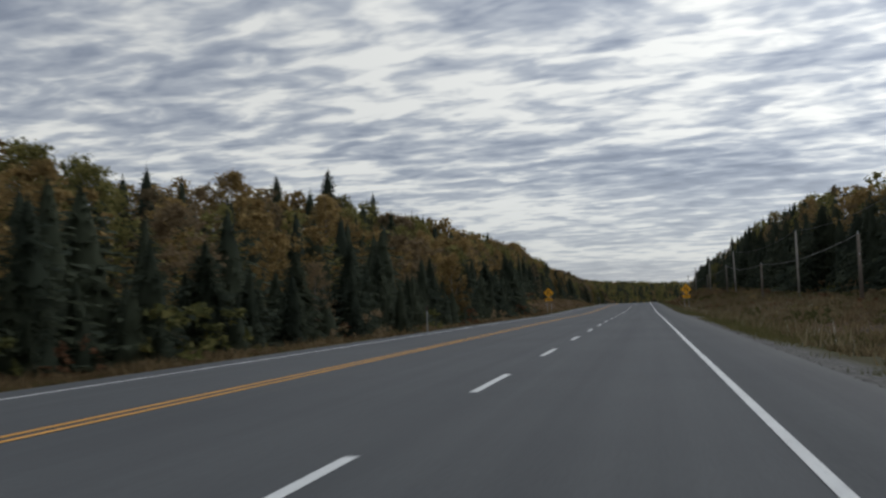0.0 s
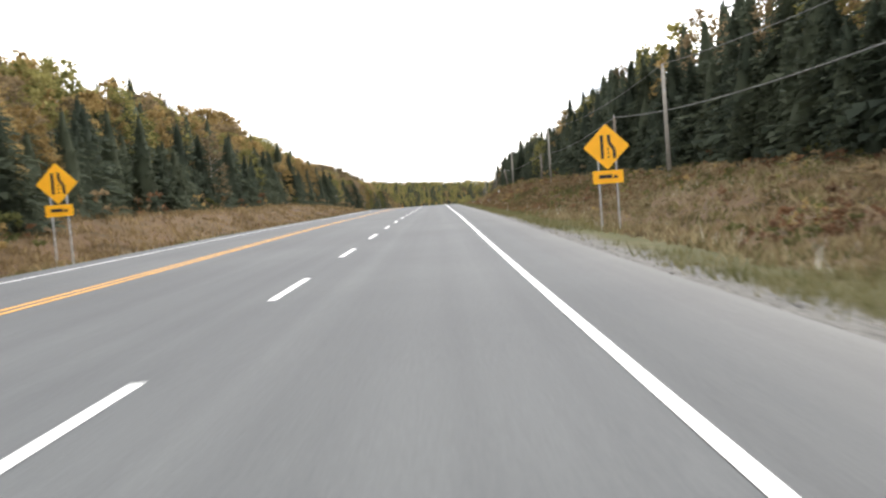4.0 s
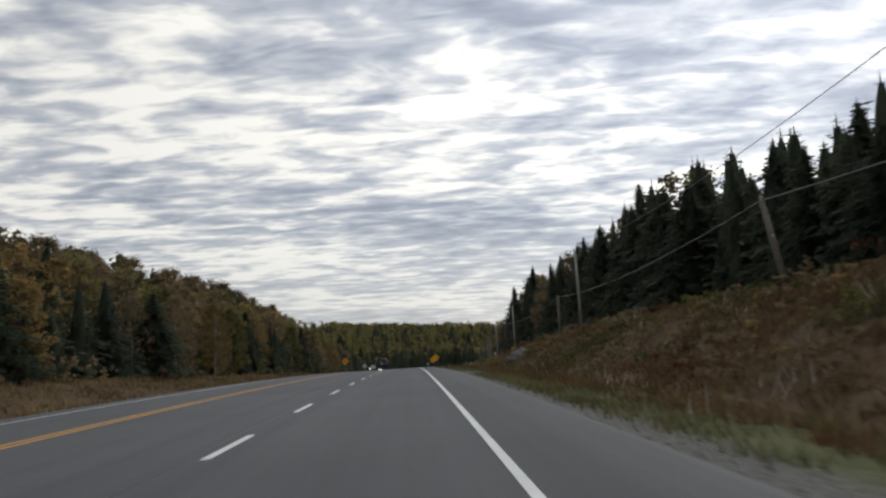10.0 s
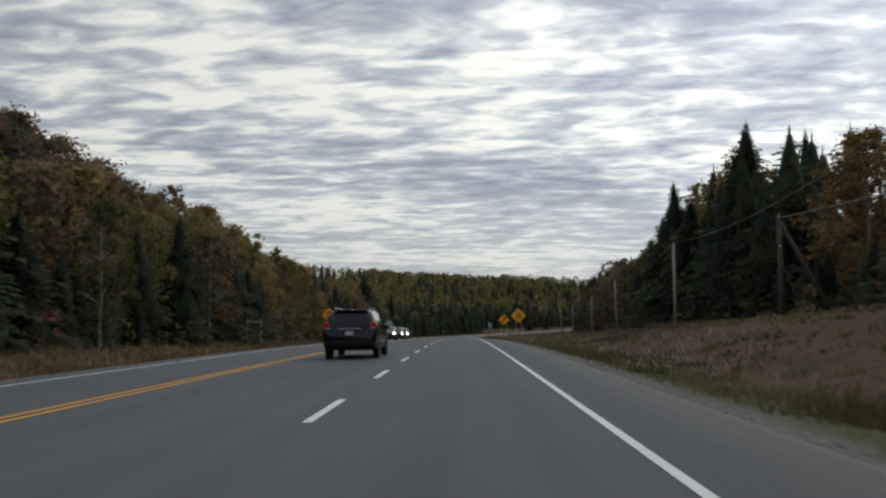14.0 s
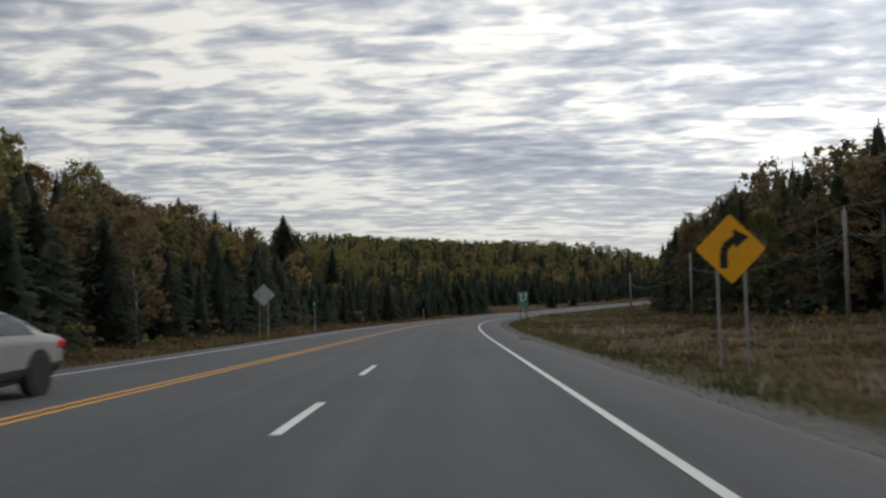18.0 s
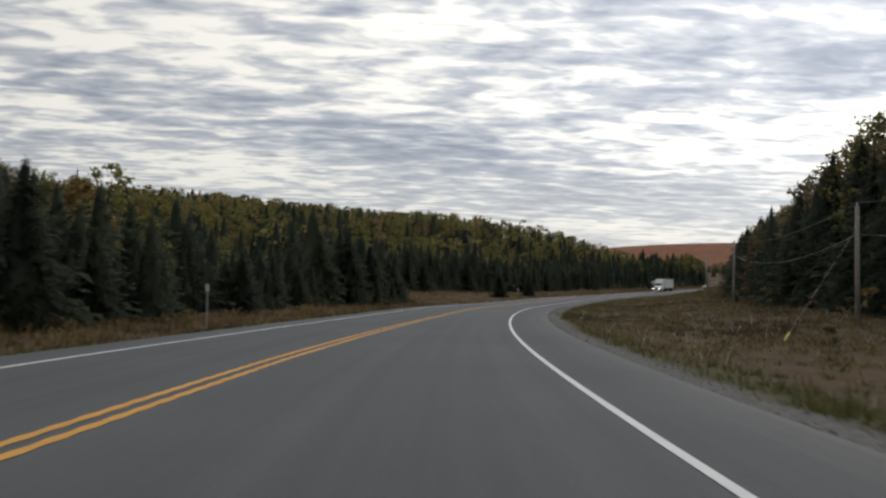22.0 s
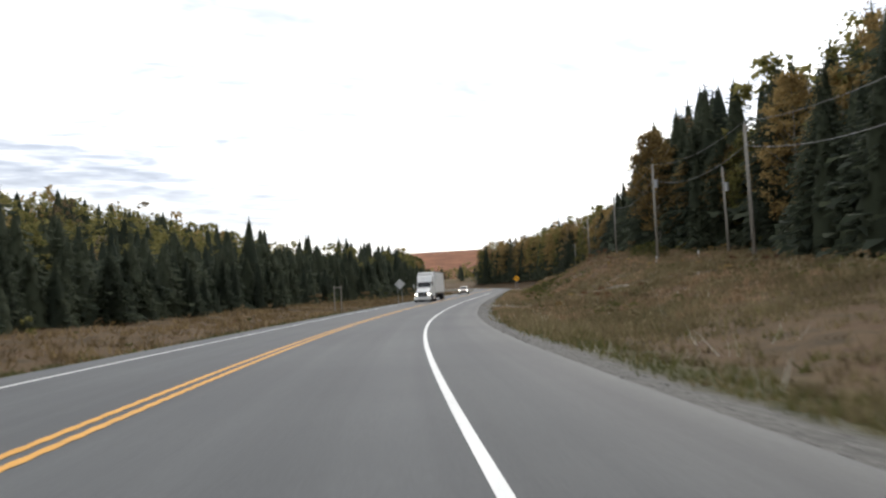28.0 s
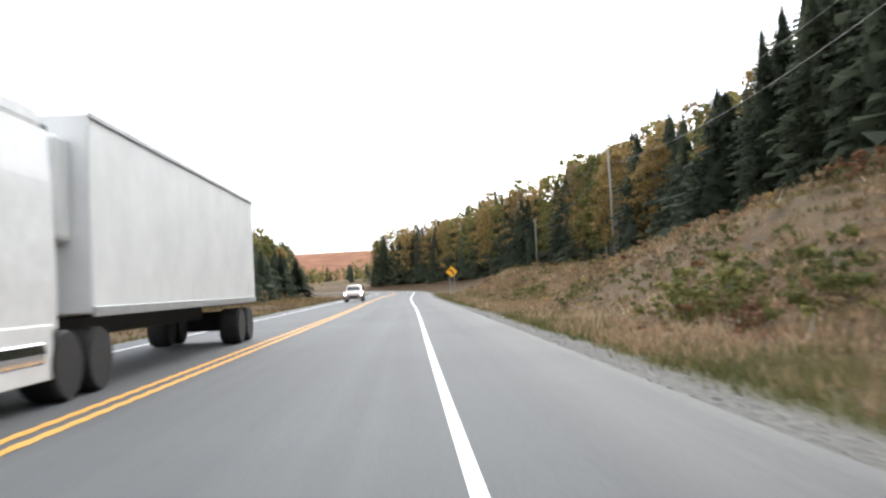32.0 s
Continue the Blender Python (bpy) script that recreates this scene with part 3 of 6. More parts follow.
def far_height(x, y):
    s, lat = road_distance(x, y)
    base = np.interp(s, TABLE, ROAD_Z)
    out = np.clip((np.abs(lat + 5) - 34) / 60, 0, 1)
    z = base + out * (3.0 + 0.03 * np.clip(np.abs(lat) - 60, 0, 300))
    for hx, hy, hr, hh in HILLS:
        z = z + out * hh * np.exp(-((x - hx) ** 2 + (y - hy) ** 2) / (2 * (hr * 0.62) ** 2))
    return z - (1 - np.clip((np.abs(lat + 5) - 40) / 25, 0, 1)) * 2.2


def build_far_ground():
    ax = np.concatenate([np.arange(-4000, -600, 170), np.arange(-600, 1000, 22), np.arange(1000, 4001, 150)])
    ay = np.concatenate([np.arange(-2500, -300, 170), np.arange(-300, 1400, 22), np.arange(1400, 4801, 140)])
    X, Y = np.meshgrid(ax, ay)
    x, y = X.ravel(), Y.ravel()
    z = far_height(x, y)
    nx, ny = len(ax), len(ay)
    i, j = np.meshgrid(np.arange(nx - 1), np.arange(ny - 1))
    a = (j * nx + i).ravel()
    F = np.stack([a, a + 1, a + nx + 1, a + nx], 1)
    m, nt, b = shader("forest_floor", 0.95, 0, 0.1)
    n1, n2 = noise_node(nt, 0.05, 6, 0.7), noise_node(nt, 0.006, 3)
    near = ramp_node(nt, n1, [(0.3, (0.035, 0.035, 0.018)), (0.5, (0.08, 0.06, 0.026)), (0.7, (0.14, 0.085, 0.035))])
    red = ramp_node(nt, n1, [(0.35, (0.13, 0.055, 0.03)), (0.7, (0.26, 0.11, 0.055))])
    tc = nt.nodes.new("ShaderNodeTexCoord")
    sp = nt.nodes.new("ShaderNodeSeparateXYZ")
    nt.links.new(tc.outputs["Object"], sp.inputs[0])
    dv = nt.nodes.new("ShaderNodeMath")
    dv.operation = "DIVIDE"
    nt.links.new(sp.outputs[1], dv.inputs[0])
    dv.inputs[1].default_value = 2000.0
    far = ramp_node(nt, dv.outputs[0], [(0.56, (0, 0, 0)), (0.66, (1, 1, 1))])
    nt.links.new(mix_node(nt, far, near, red), b.inputs["Base Color"])
    ob = new("ground", quad_mesh("ground", np.stack([x, y, z], 1), F, m))
    ob.data.polygons.foreach_set("use_smooth", np.ones(len(ob.data.polygons), dtype=bool))
    tagged(ob, "wooded ground rising to reddish autumn hills", "ground", kind="structure")


build_far_ground()


def ribbon(name, s0, s1, lat_f, width, material, parent, step=2.0, lift=0.006):
    s = np.linspace(s0, s1, max(2, int((s1 - s0) / step) + 1))
    V = []
    for side in (-0.5, 0.5):
        lat = lat_f(s) + side * (width(s) if callable(width) else width)
        x, y, z = place(s, lat)
        V.append(np.stack([x, y, road_z(s, lat) + lift], 1))
    n = len(s)
    F = [(i, n + i, n + i + 1, i + 1) for i in range(n - 1)]
    ob = new(name, mesh_of(name, np.concatenate(V), F, material))
    ob.parent = parent
    return ob


ribbon("edge_line", -114, 1190, lambda s: s * 0.0, 0.112, MAT["white_line"], road)
ribbon("edge_line", -114, 1190, left_at, 0.12, MAT["white_line"], road)
for side in (-0.14, 0.14):
    ribbon("centre_line", -114, 425, lambda s: yellow_at(s) + side, 0.12, MAT["yellow_line"], road)
    # over the milled rumble strip the painted edge is scalloped
    ribbon("centre_line", 425, 860, lambda s: yellow_at(s) + side, lambda s: 0.125 + 0.024 * np.sin(s * 2 * np.pi / 0.6), MAT["yellow_line"], road, 0.1)
    ribbon("centre_line", 860, 1190, lambda s: yellow_at(s) + side, 0.12, MAT["yellow_line"], road)
DASH_FROM, DASH_PERIOD, DASH_LENGTH = 11.2, 7.86, 2.95
for i in range(-15, 58):
    s0 = DASH_FROM + DASH_PERIOD * i
    if s0 < 446:
        ribbon("lane_dash", s0, s0 + DASH_LENGTH, lambda s: s * 0.0 - 3.555, 0.13, MAT["white_line"], road)


# ---- trees ----
def spruce_arrays(rng, h, r, levels=54, around=7, fingers=4, core=True, thin=1.0, low=0.02):
    """Boughs winding up a straight stem, hanging low down and lifting at the top, each feathered with pointed twigs; inside, a dense ragged core."""
    n = levels * around
    i = np.arange(n)
    f = low + (0.975 - low) * np.clip((i + rng.uniform(-3, 3, n)) / n, 0, 1) ** 0.92
    a = 2.39996 * i + rng.uniform(-0.5, 0.5, n)
    lobe = rng.uniform(0, 6.28, 3)
    ragged = 1 + 0.24 * np.sin(3 * a + lobe[0] + 9 * f) + 0.17 * np.sin(31 * f + lobe[1]) + 0.1 * np.sin(h * 9 * f + lobe[2])
    L = (r * 1.12 * (1 - f) ** 0.8 * np.minimum(1.0, 0.72 + 2.2 * f) * ragged * (1 - 0.4 * np.clip((f - 0.78) / 0.2, 0, 1)) + 0.05) * rng.uniform(0.62, 1.16, n)
    d = np.stack([np.cos(a), np.sin(a), np.zeros(n)], 1)
    side = np.stack([-d[:, 1], d[:, 0], d[:, 2]], 1)
    z0 = h * f
    drop = L * (rng.uniform(0.12, 0.5, n) - 0.85 * np.clip(f - 0.55, 0, 1))
    up = np.array([0.0, 0.0, 1.0])

    def along(t):
        return d * (L * t)[:, None] + up * (z0 - drop * t * t + 0.08 * L * t)[:, None]

    w = ((0.045 + 0.05 * L) * thin)[:, None]
    tris = [np.stack([along(0.04 * np.ones(n)) - side * w, along(0.04 * np.ones(n)) + side * w, along(np.ones(n))], 1)]
    coarse = (4.0 / max(1, fingers)) ** 0.7
    for g in range(fingers):
        for k in (-1, 1):
            t = 0.2 + 0.78 * (g + rng.uniform(0, 1, n)) / fingers
            q = along(t)
            o = ((0.34 * L * (1 - 0.55 * t) + 0.10 * np.minimum(1.0, 0.2 + 5 * (1 - f))) * rng.uniform(0.65, 1.25, n))[:, None]
            e = q + side * o * k * 0.8 + d * o * 0.6 - up * o * rng.uniform(0.15, 0.75, n)[:, None]
            b = ((0.05 + 0.06 * L) * coarse * thin)[:, None]
            tris.append(np.stack([q - d * b, q + d * b, e], 1))
    V = np.concatenate(tris).reshape(-1, 3)
    F = np.arange(len(V)).reshape(-1, 3)
    if core:
        m, rings = 9, 8
        ff = low + (0.93 - low) * np.repeat(np.arange(rings), m) / (rings - 1)
        aa = 6.283 * np.tile(np.arange(m), rings) / m
        q = r * 0.62 * (1 - ff) ** 0.85 * rng.uniform(0.65, 1.1, m * rings)
        C = np.stack([q * np.cos(aa), q * np.sin(aa), h * (ff + rng.uniform(-0.02, 0.02, m * rings))], 1)
        g, k = np.meshgrid(np.arange(rings - 1), np.arange(m))
        p, q = (g * m + k).ravel(), (g * m + (k + 1) % m).ravel()
        F = np.concatenate([F, len(V) + np.stack([p, q, q + m], 1), len(V) + np.stack([p, q + m, p + m], 1)])
        V = np.concatenate([V, C])
    tip = np.array([(-0.08, 0, h * 0.92), (0.08, 0, h * 0.92), (0, 0, h * 1.01), (0, -0.08, h * 0.92), (0, 0.08, h * 0.92), (0, 0, h * 1.01)])
    return np.concatenate([V, tip]), np.concatenate([F, len(V) + np.arange(6).reshape(2, 3)])


def leafy_arrays(rng, h, r, clumps=120, leaves=30, size=0.16, low=0.10, inner=3):
    """Clumps of small leaves round the limb ends, denser inside: triangles."""
    V = []
    for c in range(clumps):
        f = rng.uniform(0, 1) ** 0.85
        prof = math.sin(math.pi * (0.22 + 0.70 * f)) ** 0.9 * rng.uniform(0.8, 1.15)
        a, rr = rng.uniform(0, 6.28), r * prof * math.sqrt(rng.uniform(0.1, 1.0))
        cx, cy, cz = rr * math.cos(a), rr * math.sin(a), h * (low + (0.96 - low) * f)
        cr = rng.uniform(0.45, 1.0) * r * 0.30
        n = max(3, int(leaves * rng.uniform(0.5, 1.4)))
        d = rng.normal(size=(n + inner, 3))
        d /= np.linalg.norm(d, axis=1)[:, None]
        deep = np.concatenate([rng.uniform(0.1, 1.15, n) ** 0.6, rng.uniform(0.0, 0.45, inner)])
        p = np.array([cx, cy, cz]) + d * (cr * deep)[:, None] * np.array([1, 1, 0.85])
        u = rng.normal(size=(n + inner, 3)) * np.array([1, 1, 0.7])
        u /= np.linalg.norm(u, axis=1)[:, None]
        w = np.cross(u, rng.normal(size=(n + inner, 3)))
        w /= np.linalg.norm(w, axis=1)[:, None] + 1e-9
        sz = np.concatenate([size * rng.uniform(0.5, 1.5, n), np.full(inner, min(size * 2.4, cr * 0.6))])[:, None]
        V.append(np.stack([p - u * sz, p + u * sz * 0.5 + w * sz * 0.6, p + u * sz * 0.5 - w * sz * 0.6], 1).reshape(-1, 3))
    V = np.concatenate(V)
    return V, np.arange(len(V)).reshape(-1, 3)


def trunk_bmesh(rng, h, r0, limbs, reach):
    bm = bmesh.new()
    segs = 5
    pts = [Vector((0, 0, -0.4))]
    for i in range(segs):
        pts.append(Vector((rng.normal() * 0.07 * h / 10, rng.normal() * 0.07 * h / 10, h * (i + 1) / segs)))
    for i in range(segs):
        add_tube(bm, pts[i], pts[i + 1], r0 * (1 - 0.9 * i / segs), r0 * (1 - 0.9 * (i + 1) / segs), 7)
    for k in range(limbs):
        f = rng.uniform(0.25, 0.85)
        a = rng.uniform(0, 6.28)
        z = h * f
        L = reach * rng.uniform(0.5, 0.95)
        add_tube(bm, (0, 0, z), (L * math.cos(a), L * math.sin(a), z + L * rng.uniform(0.5, 1.1)), r0 * 0.42 * (1.1 - f), r0 * 0.08, 5)
    return bm


def tree_thing(name, label, kind_of, seed, h, r, mat, **kw):
    rng = np.random.default_rng(seed)
    root = empty(name, pose(0, 0, 0))
    if kind_of == "spruce":
        V, F = spruce_arrays(rng, h, r, **kw)
        part("trunk", trunk_bmesh(rng, h * 0.96, 0.13 + h * 0.006, 0, 0), MAT["bark"], root)
    else:
        V, F = leafy_arrays(rng, h, r, **kw)
        part("trunk", trunk_bmesh(rng, h * 0.95, 0.10 + h * 0.005, 16, r), MAT["pale_bark"], root)
    part("crown", quad_mesh("crown", V, F, mat), mat, root)
    return tagged(root, label, "tree", "roadside trees")


SPRUCES = [tree_thing("spruce_tree", "dark green spruce at the edge of the roadside forest", "spruce", 10 + i, h, r, MAT["needles"])
           for i, (h, r) in enumerate([(11, 2.9), (9, 2.7), (12.5, 3.1), (7, 2.4), (10, 2.4), (8, 2.8), (13, 2.9)])]
SPRUCES += [tree_thing("spruce_tree", "tall dark green spruce standing in the forest edge", "spruce", 30 + i, h, r, MAT["needles"], levels=84, around=9, fingers=4, thin=0.8)
            for i, (h, r) in enumerate([(16.5, 3.6), (18.5, 3.4), (15, 3.6)])]
SPRUCES.append(tree_thing("spruce_tree", "broad dark green spruce standing clear of the forest edge", "spruce", 36, 16.0, 4.3, MAT["needles"], levels=100, around=11, fingers=5, thin=0.75))
LEAFY = {}
for key, words in (("gold", "golden autumn birch in the roadside forest"), ("rust", "rust-brown autumn maple in the roadside forest"), ("lime", "yellow-green birch turning in autumn at the forest edge")):
    LEAFY[key] = [tree_thing("birch_tree" if key != "rust" else "maple_tree", words, "leafy", 40 + i + 7 * len(LEAFY), h, r, MAT[key], clumps=130 if key == "rust" else 160, leaves=36 if key == "rust" else 44, size=0.10, inner=4)
                  for i, (h, r) in enumerate([(10.5, 2.4), (8.5, 2.1), (11.5, 2.7)])]
    LEAFY[key].append(tree_thing("birch_tree" if key != "rust" else "maple_tree", "tall " + words, "leafy", 90 + len(LEAFY), 15.5, 3.2, MAT[key], clumps=230, leaves=38, size=0.125, low=0.2, inner=4))
UNUSED = set(SPRUCES) | {t for v in LEAFY.values() for t in v}


def plant(proto, s, lat, size, rng, wide=1.0):
    x, y, _ = place(s, lat)
    z = float(ground_z(s, lat))
    m = pose(float(x), float(y), z - 0.1, rng.normal() * 1.2, rng.normal() * 1.2, rng.uniform(0, 360)) @ Matrix.Diagonal((size * wide, size * wide, size, 1))
    if proto in UNUSED:
        UNUSED.discard(proto)
        proto.matrix_basis = m
        return proto
    made = copy_thing(proto, pose(0, 0, 0))
    made.matrix_basis = m
    return made


# forest edge: stations along the road, offset from the edge line; then the height of the tree tops above the road
EDGE_R_AT = [-60, 60, 130, 215, 330, 390, 440, 500, 540, 575, 620, 680, 715, 733, 752, 765, 800, 890, 930, 1100]
EDGE_R = [27, 25, 22, 20.5, 20.5, 21.5, 24.5, 27, 25.5, 24, 24.5, 24.5, 27, 34, 33, 26.5, 25, 25, 15, 14]
EDGE_L_AT = [-60, 60, 105, 128, 150, 250, 290, 370, 420, 520, 575, 590, 604, 618, 625, 650, 700, 800, 1100]
EDGE_L = [-17.5, -17.5, -18.5, -22, -26, -26, -24, -21.5, -19.5, -18, -15.6, -15, -16, -27, -30, -32, -25, -22, -23]
TOP_R_AT = [-60, 60, 98, 111, 118, 130, 150, 168, 205, 213, 222, 226, 228, 234, 244, 246, 250, 256, 262, 275, 285, 300, 304, 309, 316, 330, 345, 355, 362, 368, 375, 391, 396, 406, 435, 446, 462, 479, 488, 500, 510, 515, 531, 553, 572, 590, 606, 620, 629, 632, 636, 643, 646, 655, 665, 681, 702, 715, 725, 740, 756, 763, 785, 800, 807, 813, 820, 840, 866, 882, 902, 1100]
TOP_R = [13, 13.4, 13.3, 13.6, 14.2, 14.4, 15.6, 15.4, 16.2, 16.4, 15, 14.6, 13.9, 13.8, 13.8, 14, 14.2, 14.8, 14, 13.4, 13.4, 15.2, 15, 14.2, 16, 15.2, 14.6, 14.8, 14.8, 14, 12, 11, 14.5, 16.5, 17, 14.5, 13.4, 12.6, 13.2, 13.2, 14.4, 14.6, 15.6, 14.4, 14.6, 15, 13.6, 12.6, 14, 13, 12, 12.2, 12.6, 12.6, 12.6, 14.8, 16.4, 18, 20.2, 22.3, 22.9, 24, 24, 22.5, 20, 17, 16.4, 17, 19.2, 20, 19, 17]
# on the far side the forest climbs from low growth at its edge to full-grown trees some 38 m out; tops above the road there
TOP_L_AT = [-60, 30, 48, 63, 80, 93, 120, 138, 151, 170, 194, 220, 237, 249, 256, 273, 281, 300, 325, 345, 372, 381, 394, 397, 403, 410, 442, 463, 472, 522, 532, 540, 552, 560, 575, 600, 760, 800, 819, 856, 880, 920]
TOP_L = [12.8, 13, 14, 15, 16, 17.8, 18.6, 18.6, 17.2, 18, 18.8, 17.4, 18.8, 17.8, 17.2, 16.6, 17, 16, 17.6, 17.6, 18.2, 19.6, 20.6, 21.4, 20.2, 20.4, 19.9, 19, 17.6, 16.8, 16.4, 16.2, 15.4, 13, 9.5, 9.8, 11.6, 15.2, 16.8, 18.6, 18.2, 18.5]
# share of spruces along the road, in the front row and behind, on either side
NEAR_FRONT = ([0, 60, 110, 145, 155, 205, 225, 245, 280, 300, 330, 360, 372, 395, 435, 460, 560, 600, 640, 665, 720, 740, 760, 806, 812, 860, 900, 1000], [0.85, 0.92, 0.98, 1.0, 1.0, 1.0, 0.97, 0.97, 0.97, 0.95, 0.95, 0.92, 0.55, 0.95, 0.85, 0.65, 0.8, 0.95, 0.95, 0.95, 0.85, 0.55, 0.72, 1.0, 0.7, 0.7, 0.7, 0.6])
NEAR_BACK = ([0, 100, 145, 155, 205, 225, 245, 262, 268, 300, 380, 440, 600, 650, 720, 760, 806, 812, 900, 1000], [0.35, 0.4, 0.5, 0.7, 0.7, 0.5, 0.4, 0.5, 0.85, 0.85, 0.8, 0.6, 0.6, 0.7, 0.65, 0.72, 1.0, 0.6, 0.6, 0.5])
FAR_FRONT = ([0, 60, 110, 150, 240, 290, 320, 350, 420, 470, 500, 1000], [0.85, 0.88, 0.9, 0.85, 0.75, 0.55, 0.3, 0.2, 0.5, 0.85, 1.0, 1.0])
FAR_BACK = ([0, 60, 120, 240, 330, 420, 490, 560, 600, 850, 1000], [0.45, 0.45, 0.45, 0.36, 0.2, 0.28, 0.5, 0.7, 0.92, 0.92, 0.6])
SPRUCE_SHARE = {(True, 0): NEAR_FRONT, (True, 1): NEAR_BACK, (False, 0): FAR_FRONT, (False, 1): FAR_BACK}


def species(rng, s, right, row):
    at, share = SPRUCE_SHARE[(right, min(row, 1))]
    if rng.random() < np.interp(s, at, share):
        return "spruce"
    if right:
        w = [0.5, 0.2, 0.3] if s < 235 else ([0.25, 0.55, 0.2] if s < 290 else ([0.55, 0.25, 0.2] if s < 450 else ([0.05, 0.72, 0.23] if s < 700 else [0.55, 0.15, 0.3])))
    else:
        w = [0.45, 0.25, 0.3] if s < 130 else ([0.45, 0.25, 0.3] if s < 300 else ([0.1, 0.65, 0.25] if s < 410 else [0.2, 0.3, 0.5] if s < 470 else ([0.22, 0.48, 0.3] if s < 560 else [0.12, 0.02, 0.86])))
    return ("gold", "rust", "lime")[int(rng.choice(3, p=w))]


def edge(s, right, depth):
    """Offset of the forest edge, and how tall a tree there stands to reach the tops."""
    lat = np.interp(s, EDGE_R_AT, EDGE_R) + depth if right else np.interp(s, EDGE_L_AT, EDGE_L) - depth
    if right:
        top = 1.2 + (np.interp(s, TOP_R_AT, TOP_R) - 1.2) * (1 + 0.35 * min(0.4, depth / (lat - depth + 1.5)))
    else:
        out = -float(lat)
        top = 1.2 + (np.interp(s, TOP_L_AT, TOP_L) - 1.2) * min(1.0, (out - 1.5) / 36.5) * np.interp(out, [15, 24, 31, 37], [0.78, 0.84, 0.94, 1.0])
    if depth < 30:
        top = top + float(place(s, 0.0)[2]) - float(ground_z(s, lat))
    return lat, max(2.6, float(top))


# single spruces that stand out: station, offset, height, which of the built ones
NEAR_SPRUCES = [(409, 25.8, 20, 10), (429, 25, 18.4, 9), (363.5, 24, 15, 10), (417, 35, 21, 8), (152, 24.8, 15.8, 9), (238.5, 23.5, 14.8, 8), (301, 23.5, 13.4, 7), (314, 22.4, 14.6, 9), (225.5, 23.5, 14.4, 8),
                (252, 22.6, 10.6, 9), (258, 22, 9.4, 6), (263, 23, 11.4, 2), (798, 28, 18.3, 8), (802, 27.5, 17.5, 7), (806, 29.5, 18.6, 8), (810, 28.5, 17.6, 7), (792, 28, 18.5, 7), (795, 26.5, 15.5, 9)]
FAR_SPRUCES = [(95, -40, 18.8, 9), (90, -43.6, 17.3, 9), (118, -42, 18.4, 8), (196, -38.2, 17.2, 7), (277, -33.6, 14, 9), (303, -30.3, 11.6, 2), (344, -33.5, 11.6, 6), (236, -29, 11.6, 2), (547, -34.6, 16.3, 10),
               (550, -34, 13.8, 10), (544.5, -33, 10.5, 2), (535, -39.8, 15.6, 8), (548, -27.5, 11.4, 6), (522, -37.6, 15.6, 7), (660, -17, 4.6, 5), (676, -15.5, 4.4, 3), (812, -26, 9, 4), (878, -42, 16, 7)]
EDGE_CLUMP = [(580, -17.4, 6.4, 3), (585, -16.6, 6.8, 5), (588.5, -18.4, 7.2, 1), (592, -16.4, 6, 3), (596, -17.4, 6.4, 5), (599.5, -16.2, 4.6, 3), (602, -17.4, 5.2, 5)]
SPRUCE_TALL = [11, 9, 12.5, 7, 10, 8, 13, 16.5, 18.5, 15, 16]
LEAFY_TALL = [10.5, 8.5, 11.5, 15.5]
FRONT = []
YOUNG = []
DEEP = {"spruce": [], "gold": [], "rust": [], "lime": []}
BACK = {"spruce": [], "gold": [], "rust": [], "lime": []}
TALL = {"spruce": [], "gold": [], "rust": [], "lime": []}


def cleared(s, lat):
    """Only young growth stands in front of the broad spruce on the far side and of the lone birch on the near side."""
    if 373 < s < 397 and 15 < lat < 29:
        return 4.6
    ahead = (s - 490) / (547 - 490)
    aside = abs(lat - (-2 - 31 * ahead)) if lat < -12 else 99.0
    return 5.5 if 0.2 < ahead < 1.06 and aside < 1 + 6.0 * ahead and lat > -34 else 99.0


def spot(s, lat, tall):
    x, y, _ = place(s, lat)
    tall = min(tall, cleared(s, lat))
    return float(x), float(y), float(ground_z(s, lat)), tall


def plant_one(what, s, lat, tall, rng):
    tall = min(tall, cleared(s, lat))
    if what == "spruce":
        k = int(rng.integers(7)) if tall < 12.5 else 7 + int(rng.integers(3))
        plant(SPRUCES[k], s, lat, tall / SPRUCE_TALL[k], rng, rng.uniform(0.9, 1.2))
    else:
        k = int(rng.integers(3)) if tall < 12 else 3
        plant(LEAFY[what][k], s, lat, tall / LEAFY_TALL[k], rng, rng.uniform(0.95, 1.2))


